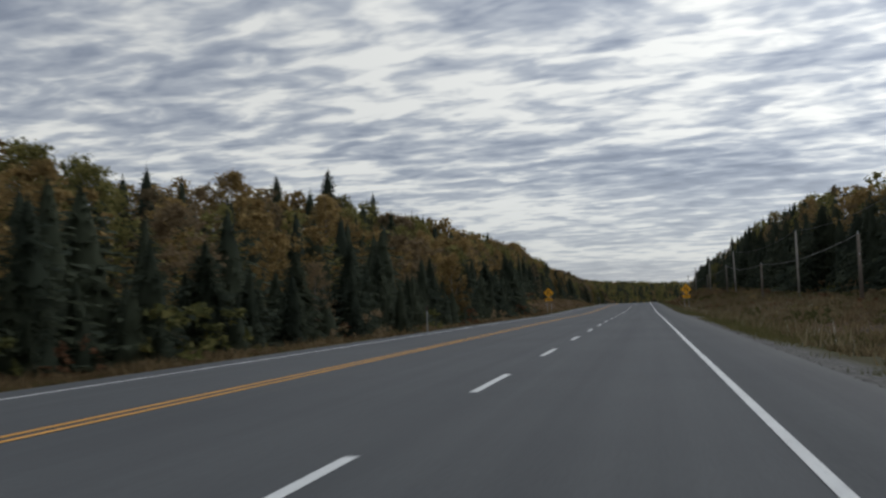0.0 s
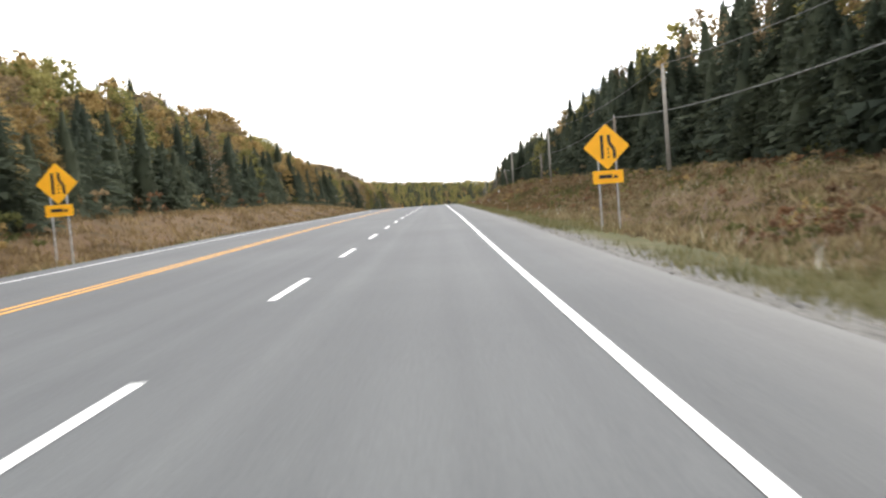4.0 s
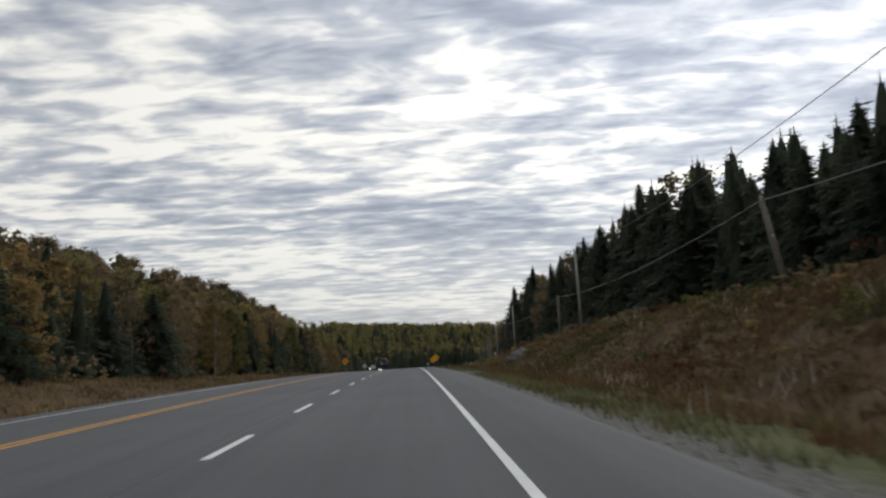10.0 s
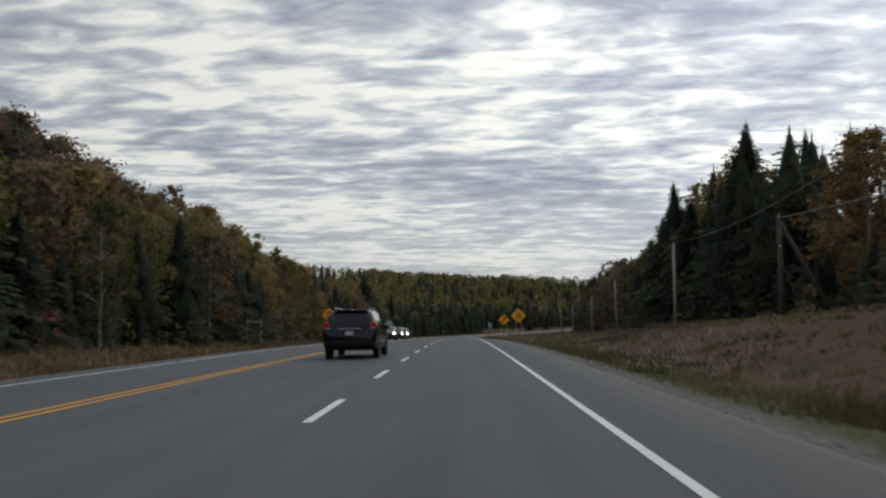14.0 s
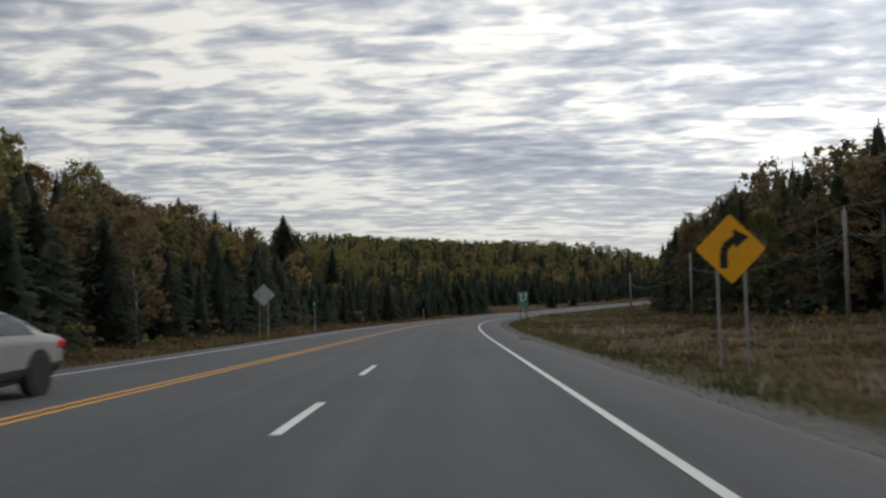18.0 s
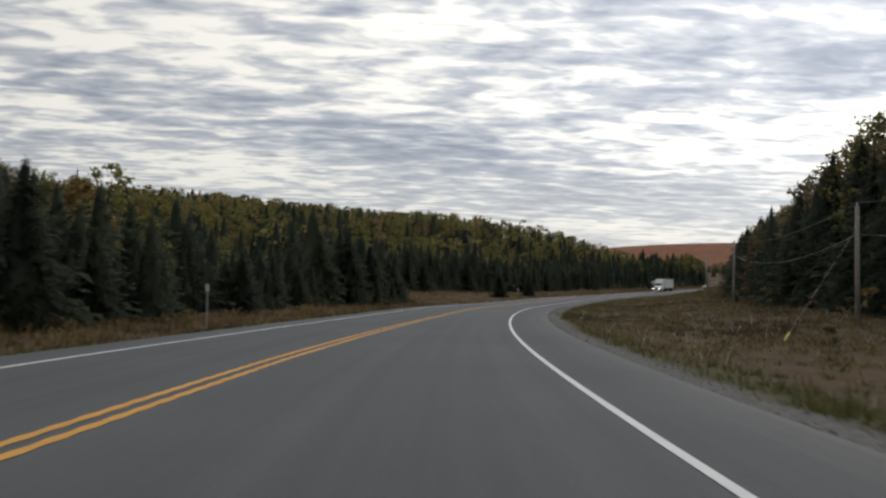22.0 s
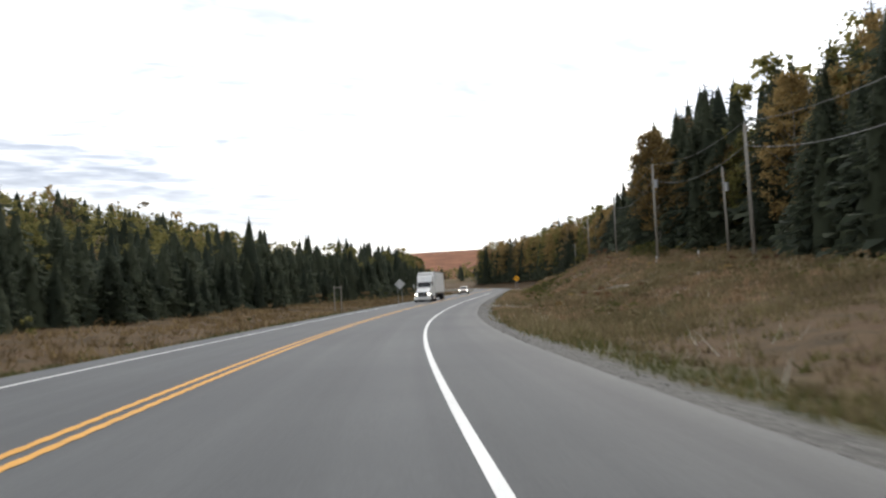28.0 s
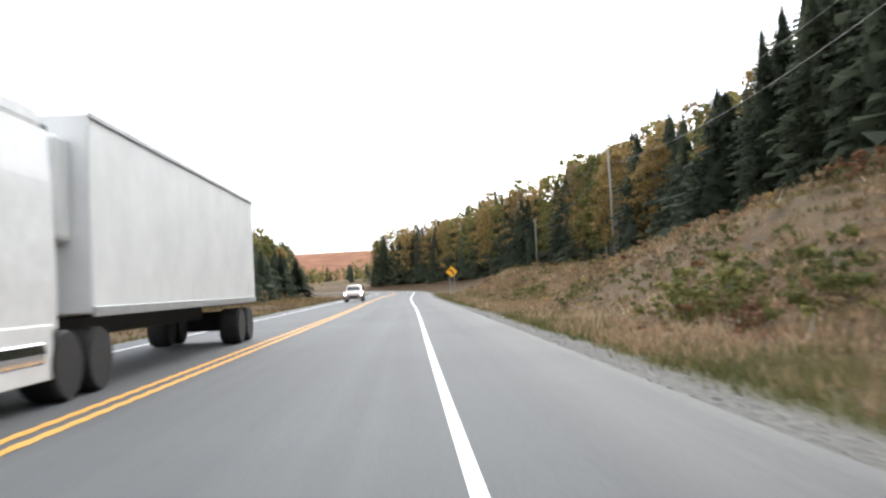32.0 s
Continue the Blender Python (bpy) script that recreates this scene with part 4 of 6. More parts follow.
def plant_edges():
    rng = np.random.default_rng(5)
    for s, lat, h, k in NEAR_SPRUCES + FAR_SPRUCES + EDGE_CLUMP:
        plant(SPRUCES[k], s, lat, h / SPRUCE_TALL[k], rng, (1.2 if s > 500 else 0.95) if k == 10 else min(1.15, 0.75 + 0.25 * SPRUCE_TALL[k] / h))
    plant(LEAFY["gold"][3], 387, 26.5, 13.2 / 15.5, rng, 1.45)
    plant(LEAFY["rust"][3], 356.5, 24, 13.6 / 15.5, rng, 1.3)
    for s, lat, h in ((237, -38, 17.6), (221, -37, 16.0), (241.5, -40, 16.2), (391, 28.5, 12.4), (383, 29, 12.6), (764, 28.5, 12.4), (768.5, 27.5, 10.6), (752, 35, 14.0), (757, 31.5, 12.6)):
        plant(LEAFY["gold"][3], s, lat, h / 15.5, rng, 1.25)
    for right in (True, False):
        s = -112.0
        while s < 905:
            s += 3.1 * rng.uniform(0.6, 1.4) * (1.0 if s < 840 else 1.5)
            what = species(rng, s, right, 0)
            lat, tall = edge(s, right, rng.uniform(-0.6, 2.2))
            tall *= rng.uniform(0.6, 1.0) if what == "spruce" else rng.uniform(0.68, 1.0)
            if what == "spruce" and tall < 12.5 and (rng.random() < 0.6 or s < -8):
                FRONT.append(spot(s, lat, tall))
            else:
                plant_one(what, s, lat, tall, rng)
        for row, gap in ((1, 2.6), (2, 3.2)):
            s = -112.0
            while s < 1040:
                s += gap * rng.uniform(0.6, 1.4)
                what = species(rng, s, right, row)
                lat, tall = edge(s, right, (3.2 if right else 4.6) * row + rng.uniform(-0.6, 2.2))
                tall *= (rng.uniform(0.78, 1.08) if what == "spruce" else rng.uniform(0.86, 1.07)) * (1 + 0.05 * row if right else 1.0)
                (BACK if row == 1 else DEEP)[what].append(spot(s, lat, tall))
        # a second rank of spruces under the leafy tops
        for lo, hi, k in ((90, 440, 0.95), (560, 720, 1.0)) if right else ((-60, 125, 0.9), (130, 320, 0.9), (320, 450, 0.55), (450, 560, 1.0), (560, 900, 1.25)):
            s = lo
            while s < hi:
                s += (1.9 if s < 560 else 1.5) * rng.uniform(0.6, 1.4)
                lat, tall = edge(s, right, rng.uniform(0.6, 4.0 if s < 560 or right else 9.0))
                BACK["spruce"].append(spot(s, lat, tall * k * rng.uniform(0.46, 0.78)))
        # low growth closing the gaps between the stems
        s = -60.0
        while s < 900:
            s += 2.1 * rng.uniform(0.5, 1.5)
            lat, tall = edge(s, right, rng.uniform(0.2, 4.0))
            YOUNG.append(spot(s, lat, min(tall * 0.5, rng.uniform(2.0, 4.6))))
    s = 596.0
    while s < 880:
        s += rng.uniform(3.5, 10.0)
        lat = float(np.interp(s, EDGE_L_AT, EDGE_L)) - rng.uniform(2.0, 12.0)
        BACK["spruce"].append(spot(s, lat, rng.uniform(7.5, 11.5) + (2.0 if s > 780 else 0.0)))
    # full-grown trees behind the low edge on the far side
    for out, gap, lone in ((30.5, 3.6, False), (36.5, 3.4, True), (42.0, 3.4, False), (46.0, 3.8, False)):
        s = -100.0
        while s < 572:
            s += gap * rng.uniform(0.6, 1.4)
            what = species(rng, s, False, 1)
            lat = min(-out + rng.uniform(-2.6, 2.6), float(np.interp(s, EDGE_L_AT, EDGE_L)) - 4.0)
            tall = edge(s, False, float(np.interp(s, EDGE_L_AT, EDGE_L)) - lat)[1] * (rng.uniform(0.72, 0.98) if what == "spruce" else rng.uniform(0.84, 1.0))
            if lone and (what != "spruce" or rng.random() < 0.4):
                plant_one(what, s, lat, tall, rng)
            else:
                TALL[what].append(spot(s, lat, tall))


plant_edges()
_rng = np.random.default_rng(8)
for _i, _tree in enumerate(sorted(UNUSED, key=lambda t: t.name)):
    plant(_tree, 60 + 37 * _i, float(edge(60 + 37 * _i, True, 9.0)[0]), 0.8, _rng)


def joined_woods(name, label, spots, templates, material, wide=1.0):
    """Many trees of one sort as one sheet of geometry; each template comes with its height."""
    Vs, Fs, base = [], [], 0
    rng = np.random.default_rng(77)
    for (x, y, z, tall) in spots:
        fitting = sorted(templates, key=lambda q: abs(q[1] - tall))[:3]
        (V, F), h = fitting[int(rng.integers(len(fitting)))]
        a = rng.uniform(0, 6.28)
        up = tall / h
        size = up * rng.uniform(0.9, 1.15) * wide
        c, sn = math.cos(a) * size, math.sin(a) * size
        Vs.append(np.stack([V[:, 0] * c - V[:, 1] * sn + x, V[:, 0] * sn + V[:, 1] * c + y, V[:, 2] * up + z - 0.2], 1))
        Fs.append(F + base)
        base += len(V)
    if Vs:
        ob = new(name, quad_mesh(name, np.concatenate(Vs), np.concatenate(Fs), material))
        tagged(ob, label, "forest", kind="stuff")


def build_woods():
    rng = np.random.default_rng(9)
    conifer = lambda sizes, *a: [(spruce_arrays(rng, h, r, *a), h) for h, r in sizes]
    broad = lambda sizes, *a: [(leafy_arrays(rng, h, r, *a), h) for h, r in sizes]
    C, B = ((11, 3.0), (12.5, 2.9), (9, 2.7), (13, 2.9)), ((11, 2.7), (10, 2.5), (12, 2.9), (9, 2.6))
    T, U = ((16, 3.4), (18, 3.3), (14, 3.3)), ((16, 3.3), (15, 2.9), (17, 3.5))
    for right in (True, False):
        for _ in range(300):
            s = rng.uniform(-100, 1040)
            lat, tall = edge(s, right, 16 + 30 * rng.uniform(0, 1))
            x, y, _ = place(s, lat)
            near = float(ground_z(s, lat)) if abs(lat + 5) < 50 else -99.0
            z = max(near, float(far_height(np.array([x]), np.array([y]))[0]))
            rise = z - float(place(s, 0.0)[2])
            tall = rng.uniform(8, 11) if s > 575 and not right else max(5.0, tall * rng.uniform(0.9, 1.05) - (0.9 if s < 600 else 0.5) * rise) if right else tall * rng.uniform(0.8, 0.92)
            DEEP[species(rng, s, right, 2)].append((float(x), float(y), z, tall))
    joined_woods("edge_spruce_wood", "dark green spruces crowding the forest edge", FRONT, conifer(((11, 2.9), (9, 2.7), (12, 3.0)), 32, 6, 2), MAT["needles"])
    joined_woods("young_spruces", "low young spruces filling the forest edge", YOUNG, conifer(((4, 1.6), (3.4, 1.5), (4.6, 1.6)), 7, 5, 1), MAT["needles"])
    for spots, s_t, l_t, word in ((BACK, conifer(C, 20, 6, 2) + conifer(((5, 1.7), (6.5, 2.0)), 14, 6, 2) + conifer(T, 30, 7, 2), broad(B, 84, 18, 0.155) + broad(U, 110, 24, 0.15, 0.2), "behind the forest edge"), (TALL, conifer(T, 22, 6, 2, True, 1.15, 0.3), broad(U, 84, 18, 0.18, 0.25), "standing full-grown behind the forest edge"),
                                 (DEEP, conifer(C, 10, 5, 1, True, 1.2, 0.2), broad(B, 44, 12, 0.22), "deep in the forest")):
        joined_woods("spruce_wood", "dense dark spruces " + word, spots["spruce"], s_t, MAT["needles"], 1.25 if spots is BACK else 1.0)
        joined_woods("golden_wood", "golden birches " + word, spots["gold"], l_t, MAT["gold"])
        joined_woods("rust_wood", "rust-brown trees " + word, spots["rust"], l_t, MAT["rust"])
        joined_woods("yellow_green_wood", "yellow-green trees " + word, spots["lime"], l_t, MAT["lime"])
    # far slopes
    sp2, lf2 = conifer([(10, 2.2), (11, 2.0), (9, 2.2)], 9, 5, 1, True, 1.3), broad([(9, 3.0), (10, 2.8), (9, 3.3)], 20, 9, 0.45, 0.05, 1)
    lf3 = broad([(9, 3.2), (10, 2.9), (9, 3.5)], 34, 15, 0.25, 0.12, 2)
    far = {"spruce": [], "gold": [], "rust": [], "lime": [], "slope": []}
    n = 5000
    X = np.concatenate([rng.uniform(-420, 760, n), rng.uniform(-60, 160, 1300)])
    Y = np.concatenate([rng.uniform(250, 1400, n), rng.uniform(690, 960, 1300)])
    s, lat = road_distance(X, Y)
    z = far_height(X, Y)
    for x, y, zz, l, ss in zip(X, Y, z, lat, s):
        if abs(l + 5) < 58 or abs(l + 5) > 330:
            continue
        k = "spruce" if rng.random() < 0.48 else ("lime" if rng.random() < 0.74 else ("gold" if rng.random() < 0.6 else "rust"))
        if k == "lime" and -70 < x < 170 and 690 < y < 960:
            k = "slope"
        far[k].append((x, y, zz, rng.uniform(7.5, 11)))
    joined_woods("far_spruce_wood", "spruces on the far slopes", far["spruce"], sp2, MAT["needles"], 1.5)
    joined_woods("far_yellow_green_wood", "yellow-green trees on the far slopes", far["lime"], lf2, MAT["lime"])
    joined_woods("slope_wood", "rounded yellow-green trees on the slope above the spruces", far["slope"], lf3, MAT["lime"], 1.3)
    joined_woods("far_golden_wood", "golden trees on the far slopes", far["gold"], lf2, MAT["gold"])
    joined_woods("far_rust_wood", "rust-brown trees on the far slopes", far["rust"], lf2, MAT["rust"])
    # shrubs along the foot of the forest, and bracken over the banks
    shrub = broad([(1.6, 1.1)] * 5, 8, 9, 0.14, 0.05, 2)
    spots = {"rust": [], "lime": [], "gold": [], "red": [], "straw_grass": []}
    sorts = ("rust", "lime", "gold", "red")
    for right in (True, False):
        for _ in range(260):
            s = rng.uniform(-20, 900)
            if not right and 470 < s < 760 and rng.random() < 0.85:
                continue
            lat, _h = edge(s, right, rng.uniform(-3.2, 0.5))
            spots[sorts[int(rng.choice(4, p=[0.5, 0.33, 0.05, 0.12]))]].append(spot(s, lat, rng.uniform(0.8, 2.2)))
    for _ in range(5400):
        q = rng.random()
        s = rng.uniform(140, 330) if q < 0.36 else rng.uniform(15, 150) if q < 0.47 else (rng.uniform(690, 870) if q < 0.76 else rng.uniform(-10, 880))
        hi = np.interp(s, EDGE_R_AT, EDGE_R)
        lat = 5.2 + (hi - 5.2) * rng.uniform(0, 1) ** 0.9
        if 345 < s < 690 and rng.random() < 0.6:
            continue
        drift = math.sin(s * 0.21 + 1.3 * math.sin(lat * 0.5)) + math.sin(lat * 0.6 + s * 0.05) + rng.normal() * 0.5
        k = "straw_grass" if (s < 150 or 640 < s < 745) and rng.random() < 0.45 else "lime" if drift > 0.7 else ("red" if drift < -1.5 and not 345 < s < 690 else ("gold" if rng.random() < 0.12 else "rust"))
        if on_track(s, lat)[0] < -0.5:
            spots[k].append(spot(s, lat, rng.uniform(0.35, 1.0) if lat > 7 else rng.uniform(0.2, 0.5)))
    # thickets on the high bank: green bushes low down, red ones on the crest
    for s0, l0, k, n, size in ((776, 8.8, "lime", 26, 1.5), (771, 9.6, "lime", 16, 1.3), (741, 8.6, "lime", 14, 1.1), (782, 18.4, "red", 12, 1.3), (790, 13.5, "lime", 10, 1.0), (760, 15.5, "rust", 14, 1.1), (812, 9.0, "lime", 14, 1.2), (754, 21.5, "lime", 16, 1.8)):
        for _ in range(n):
            spots[k].append(spot(s0 + rng.normal() * 2.2, l0 + rng.normal() * 0.8, size * rng.uniform(0.6, 1.1)))
    # low thickets scattered over the first stretch of the bank
    for _ in range(34):
        s0, l0 = rng.uniform(40, 150), rng.uniform(6.5, 20)
        k = ("rust", "lime", "red", "rust")[int(rng.integers(4))]
        for _ in range(9):
            spots[k].append(spot(s0 + rng.normal() * 1.6, l0 + rng.normal() * 0.9, rng.uniform(0.4, 1.0)))
    for _ in range(700):
        s = rng.uniform(-10, 880)
        lo, hi = float(left_at(s)) - 4.5, np.interp(s, EDGE_L_AT, EDGE_L)
        if hi < lo - 1.5:
            spots[sorts[int(rng.choice(4, p=[0.6, 0.22, 0.08, 0.10]))]].append(spot(s, lo + (hi - lo) * rng.uniform(0, 1), rng.uniform(0.3, 0.7)))
    for k, words in (("rust", "low rust-brown shrubs on the bank"), ("lime", "low green shrubs on the bank"), ("gold", "low golden shrubs on the bank"), ("red", "low red-brown bracken on the bank"), ("straw_grass", "pale clumps of straw-coloured weeds on the bank")):
        joined_woods("shrubs", words, spots[k], shrub, MAT[k])


build_woods()


# ---- grass and weeds of the verges ----
def blades(name, label, count, lat_range, tall, width, material, seed, per=6, side="right", spread=0.22, s_range=(-20, 900)):
    """Tufts of leaning blades."""
    rng = np.random.default_rng(seed)
    s = rng.uniform(s_range[0], s_range[1], count)
    t = rng.uniform(0, 1, count)
    lat = lat_range(s, t)
    # each sort keeps to drifts of its own
    x, y, _ = place(s, lat)
    drift = np.sin(x * 0.23 + seed * 1.7 + 1.4 * np.sin(y * 0.11 + seed)) + np.sin(y * 0.29 + seed * 2.3 + 1.2 * np.sin(x * 0.17)) + rng.normal(size=count) * 0.7
    keep = (drift > -0.35) & (on_track(s, lat) < -0.45)
    s, lat, x, y = s[keep], lat[keep], x[keep], y[keep]
    z = ground_z(s, lat)
    k = rng.uniform(0.45, 1.25, len(s))
    X, Y, Z, K = (np.repeat(a, per) for a in (x, y, z, k))
    n = len(X)
    X, Y = X + rng.normal(size=n) * spread, Y + rng.normal(size=n) * spread
    a = rng.uniform(0, 6.283, n)
    h = tall * K * rng.uniform(0.6, 1.2, n)
    w = width * rng.uniform(0.6, 1.3, n)
    lean = rng.uniform(0.2, 1.0, n) * h
    b = rng.uniform(0, 6.283, n)
    V = np.empty((n, 3, 3))
    V[:, 0] = np.stack([X - np.cos(a) * w, Y - np.sin(a) * w, Z - 0.06], 1)
    V[:, 1] = np.stack([X + np.cos(a) * w, Y + np.sin(a) * w, Z - 0.06], 1)
    V[:, 2] = np.stack([X + np.cos(b) * lean, Y + np.sin(b) * lean, Z + h], 1)
    ob = new(name, quad_mesh(name, V.reshape(-1, 3), np.arange(3 * n).reshape(-1, 3), material))
    tagged(ob, label, "grass" if "grass" in name else "weeds", kind="stuff")


right_band = lambda a, b: (lambda s, t: shoulder_at(s) + a + (b - a) * t ** 1.3)
bank_foot = lambda s: shoulder_at(s) + np.interp(s, [60, 85, 330, 360], [1.6, 2.2, 2.3, 1.3])
right_bank = lambda s, t: bank_foot(s) + (np.interp(s, EDGE_R_AT, EDGE_R) - bank_foot(s)) * t ** 1.15
left_band = lambda a, b: (lambda s, t: left_at(s) - a - (b - a) * t)
left_bank = lambda s, t: left_at(s) - 4.0 - (np.maximum(-np.interp(s, EDGE_L_AT, EDGE_L) + left_at(s) - 4.0, 1.0)) * t
blades("verge_grass", "short green grass beside the gravel edge", 9000, lambda s, t: shoulder_at(s) + 0.7 + 4.2 * t ** 1.9, 0.18, 0.02, MAT["lush_grass"], 1, 8, s_range=(70, 340))
blades("verge_grass", "short olive grass along the first stretch of gravel", 4200, lambda s, t: shoulder_at(s) + 0.7 + 4.2 * t ** 1.6, 0.2, 0.02, MAT["green_grass"], 13, 8, s_range=(-20, 80))
blades("verge_grass", "short olive grass beside the gravel edge", 5000, right_band(1.0, 3.2), 0.20, 0.02, MAT["green_grass"], 11, 8, s_range=(340, 730))
blades("verge_grass", "short olive-green grass below the bank", 6000, right_band(1.0, 3.0), 0.18, 0.02, MAT["green_grass"], 12, 8, s_range=(735, 900))
for first, last, sort, words, many in ((-20, 140, "low_bank", "straw and olive weeds on the low bank", 9000), (140, 345, "long_bank", "rust-brown and olive weeds covering the long bank", 23000),
                                       (345, 690, "flat_verge", "dry tan and dark brown weeds on the low verge", 17000), (690, 890, "high_bank", "tan and rust-brown weeds covering the high bank", 17000)):
    blades("verge_weeds", words, many, right_bank, 0.18 if first == 345 else 0.26, 0.05, MAT[sort], 3 + first // 50, 11, spread=0.17, s_range=(first, last))
    blades("verge_grass", words.replace("weeds", "grass"), many // 2, right_bank, 0.26 if first == 345 else 0.42, 0.024, MAT[sort], 40 + first // 50, 9, spread=0.15, s_range=(first, last))
blades("verge_weeds", "green weeds among the dry grass on the bank", 6000, right_bank, 0.30, 0.05, MAT["green_grass"], 4, 8, spread=0.2)
blades("verge_grass", "pale straw grass standing on the low bank", 1700, right_bank, 0.5, 0.03, MAT["straw_grass"], 24, 8, spread=0.3, s_range=(-20, 150))
blades("verge_grass", "pale straw grass on the low bank before the pole pair", 8000, right_bank, 0.5, 0.026, MAT["straw_grass"], 25, 8, spread=0.3, s_range=(650, 745))
blades("seed_heads", "pale seed heads standing over the weeds", 1800, right_bank, 0.65, 0.016, MAT["straw"], 8, 4, spread=0.25)
blades("verge_grass", "short green grass on the far verge", 6000, left_band(2.6, 4.6), 0.2, 0.025, MAT["green_grass"], 5, 6)
blades("verge_grass", "dry tan grass on the far verge", 11000, left_bank, 0.4, 0.028, MAT["dry_grass"], 6, 7)
blades("verge_weeds", "brown weeds on the far verge", 9000, left_bank, 0.42, 0.06, MAT["weeds"], 7, 8, spread=0.28)


def gravel_stones():
    """Loose stones and pale litter along the pavement's edge."""
    rng = np.random.default_rng(31)
    n = 9000
    s = rng.uniform(-20, 860, n)
    lat = shoulder_at(s) + 0.02 + np.abs(rng.normal(size=n)) * 0.42
    x, y, _ = place(s, lat)
    z = ground_z(s, lat)
    r = rng.uniform(0.008, 0.026, n) * np.where(rng.random(n) < 0.03, 2.0, 1.0)
    oct_v = np.array([(1, 0, 0), (0, 1, 0), (-1, 0, 0), (0, -1, 0), (0, 0, 0.8), (0, 0, -0.6)])
    oct_f = np.array([(0, 1, 4), (1, 2, 4), (2, 3, 4), (3, 0, 4), (1, 0, 5), (2, 1, 5), (3, 2, 5), (0, 3, 5)])
    V = (oct_v[None] * rng.uniform(0.7, 1.3, (n, 6, 1)) * r[:, None, None]) + np.stack([x, y, z + r * 0.3], 1)[:, None]
    F = (oct_f[None] + 6 * np.arange(n)[:, None, None]).reshape(-1, 3)
    ob = new("gravel", quad_mesh("gravel", V.reshape(-1, 3), F, MAT["stone"]))
    tagged(ob, "loose grey stones along the pavement's edge", "gravel", kind="stuff")


gravel_stones()


# ---- poles and wires ----
def utility_pole(s, lat, top, lean=0.0):
    wood = MAT["dark_pole"] if s == 374 else MAT["brown_pole"] if top < 7 and s < 380 else MAT["pole_wood"]
    x, y, z = place(s, lat)
    gz = float(ground_z(s, lat))
    h = float(z) + top - gz
    root = empty("utility_pole", pose(float(x), float(y), gz, 0, lean, math.degrees(heading(s))))
    part("shaft", tube((0, 0, -0.5), (0, 0, h), 0.16, 0.11, 10), wood, root, smooth=True)
    part("insulator", tube((0, 0, h), (0, 0, h + 0.22), 0.05, 0.035, 8), MAT["steel"], root, "grey porcelain pin insulator")
    part("bracket", box((0.10, 0.30, 0.10), (0, 0, h - 1.5), 0.01), MAT["steel"], root)
    if s == 374:
        part("brace", tube((3.4, 1.2, -0.3), (0.1, 0, h - 0.25), 0.12, 0.09, 8), wood, root, "slanting wooden brace", smooth=True)
    if 740 < s < 750:
        part("transformer", tube((0.28, 0, h - 2.4), (0.28, 0, h - 1.5), 0.24, 0.24, 14), MAT["steel"], root, "grey transformer can")
    tagged(root, "dark wooden utility pole with a slanting brace on the bank" if s == 374 else "weathered grey wooden utility pole on the grassy bank", "utility pole", "utility poles beside the road")
    return root.matrix_basis @ Vector((0, 0, h))


POLES = [(50, 16, 8.4), (100, 16.2, 8.5), (148, 14.3, 8.6), (204, 14.4, 9.3), (254, 14, 9.7), (310, 14.8, 10.0), (360, 15, 8.4), (400, 16.5, 7.8), (438, 19, 7.2),
         (476, 22, 6.8), (516, 22, 6.8), (559.5, 18.25, 6.35), (612, 20.6, 7.7), (678, 19, 9.1), (716, 21.9, 12.1), (748, 21.3, 13.8), (786, 21.5, 14.4), (838, 22.2, 15.0), (896, 22.4, 12.1), (950, 18, 11)]
SHORT_POLES = [(64, 14.2, 5.5), (114, 14.1, 5.4), (164, 14.4, 6.9), (214, 14.5, 6.4), (268.3, 14.3, 6.5), (322, 15, 6.6), (374, 15.2, 6.5)]
tops = []
for i, (s, lat, top) in enumerate(POLES):
    tops.append(utility_pole(s, lat, top, -4.2 if s == 678 else 0.6 * math.sin(i * 2.1)))


def wire(a, b, sag, r=0.018):
    cu = bpy.data.curves.new("wire", "CURVE")
    cu.dimensions, cu.bevel_depth, cu.bevel_resolution = "3D", r, 1
    sp = cu.splines.new("POLY")
    n = 14
    sp.points.add(n)
    for i in range(n + 1):
        f = i / n
        p = a.lerp(b, f) - Vector((0, 0, sag * 4 * f * (1 - f)))
        sp.points[i].co = (p.x, p.y, p.z, 1)
    cu.materials.append(MAT["wire"])
    ob = new("overhead_wire", cu)
    return tagged(ob, "grey overhead wire slung between wooden poles", "wire", "overhead wires")


for a, b in zip(tops[:-1], tops[1:]):
    wire(a + Vector((0, 0, 0.2)), b + Vector((0, 0, 0.2)), 0.9)
for a, b in zip(tops[7:-1], tops[8:]):
    wire(a - Vector((0, 0, 1.5)), b - Vector((0, 0, 1.5)), 1.2, 0.024)
low = []
for s, lat, top in SHORT_POLES:
    low.append(utility_pole(s, lat, top, -10.0 if s == 268.3 else 0.5))
for a, b in zip(low[:-1], low[1:]):
    wire(a, b, 0.7, 0.028)
for s, lat, top in ((744, 27.8, 12.6), (740, 29.2, 11.0)):
    utility_pole(s, lat, top, -0.8)


# ---- signs ----
def diamond(side):
    d = side * 0.7071
    return [(-d, 0), (0, -d), (d, 0), (0, d)]


def rounded(points, r=0.06):
    out = []
    n = len(points)
    for i, p in enumerate(points):
        p0, p1 = Vector(points[i - 1]), Vector(points[(i + 1) % n])
        c = Vector(p)
        a, b = (p0 - c).normalized(), (p1 - c).normalized()
        for f in (0, 0.5, 1):
            q = (c + a * r) * (1 - f) ** 2 + c * 2 * f * (1 - f) + (c + b * r) * f * f
            out.append((q.x, q.y))
    return out


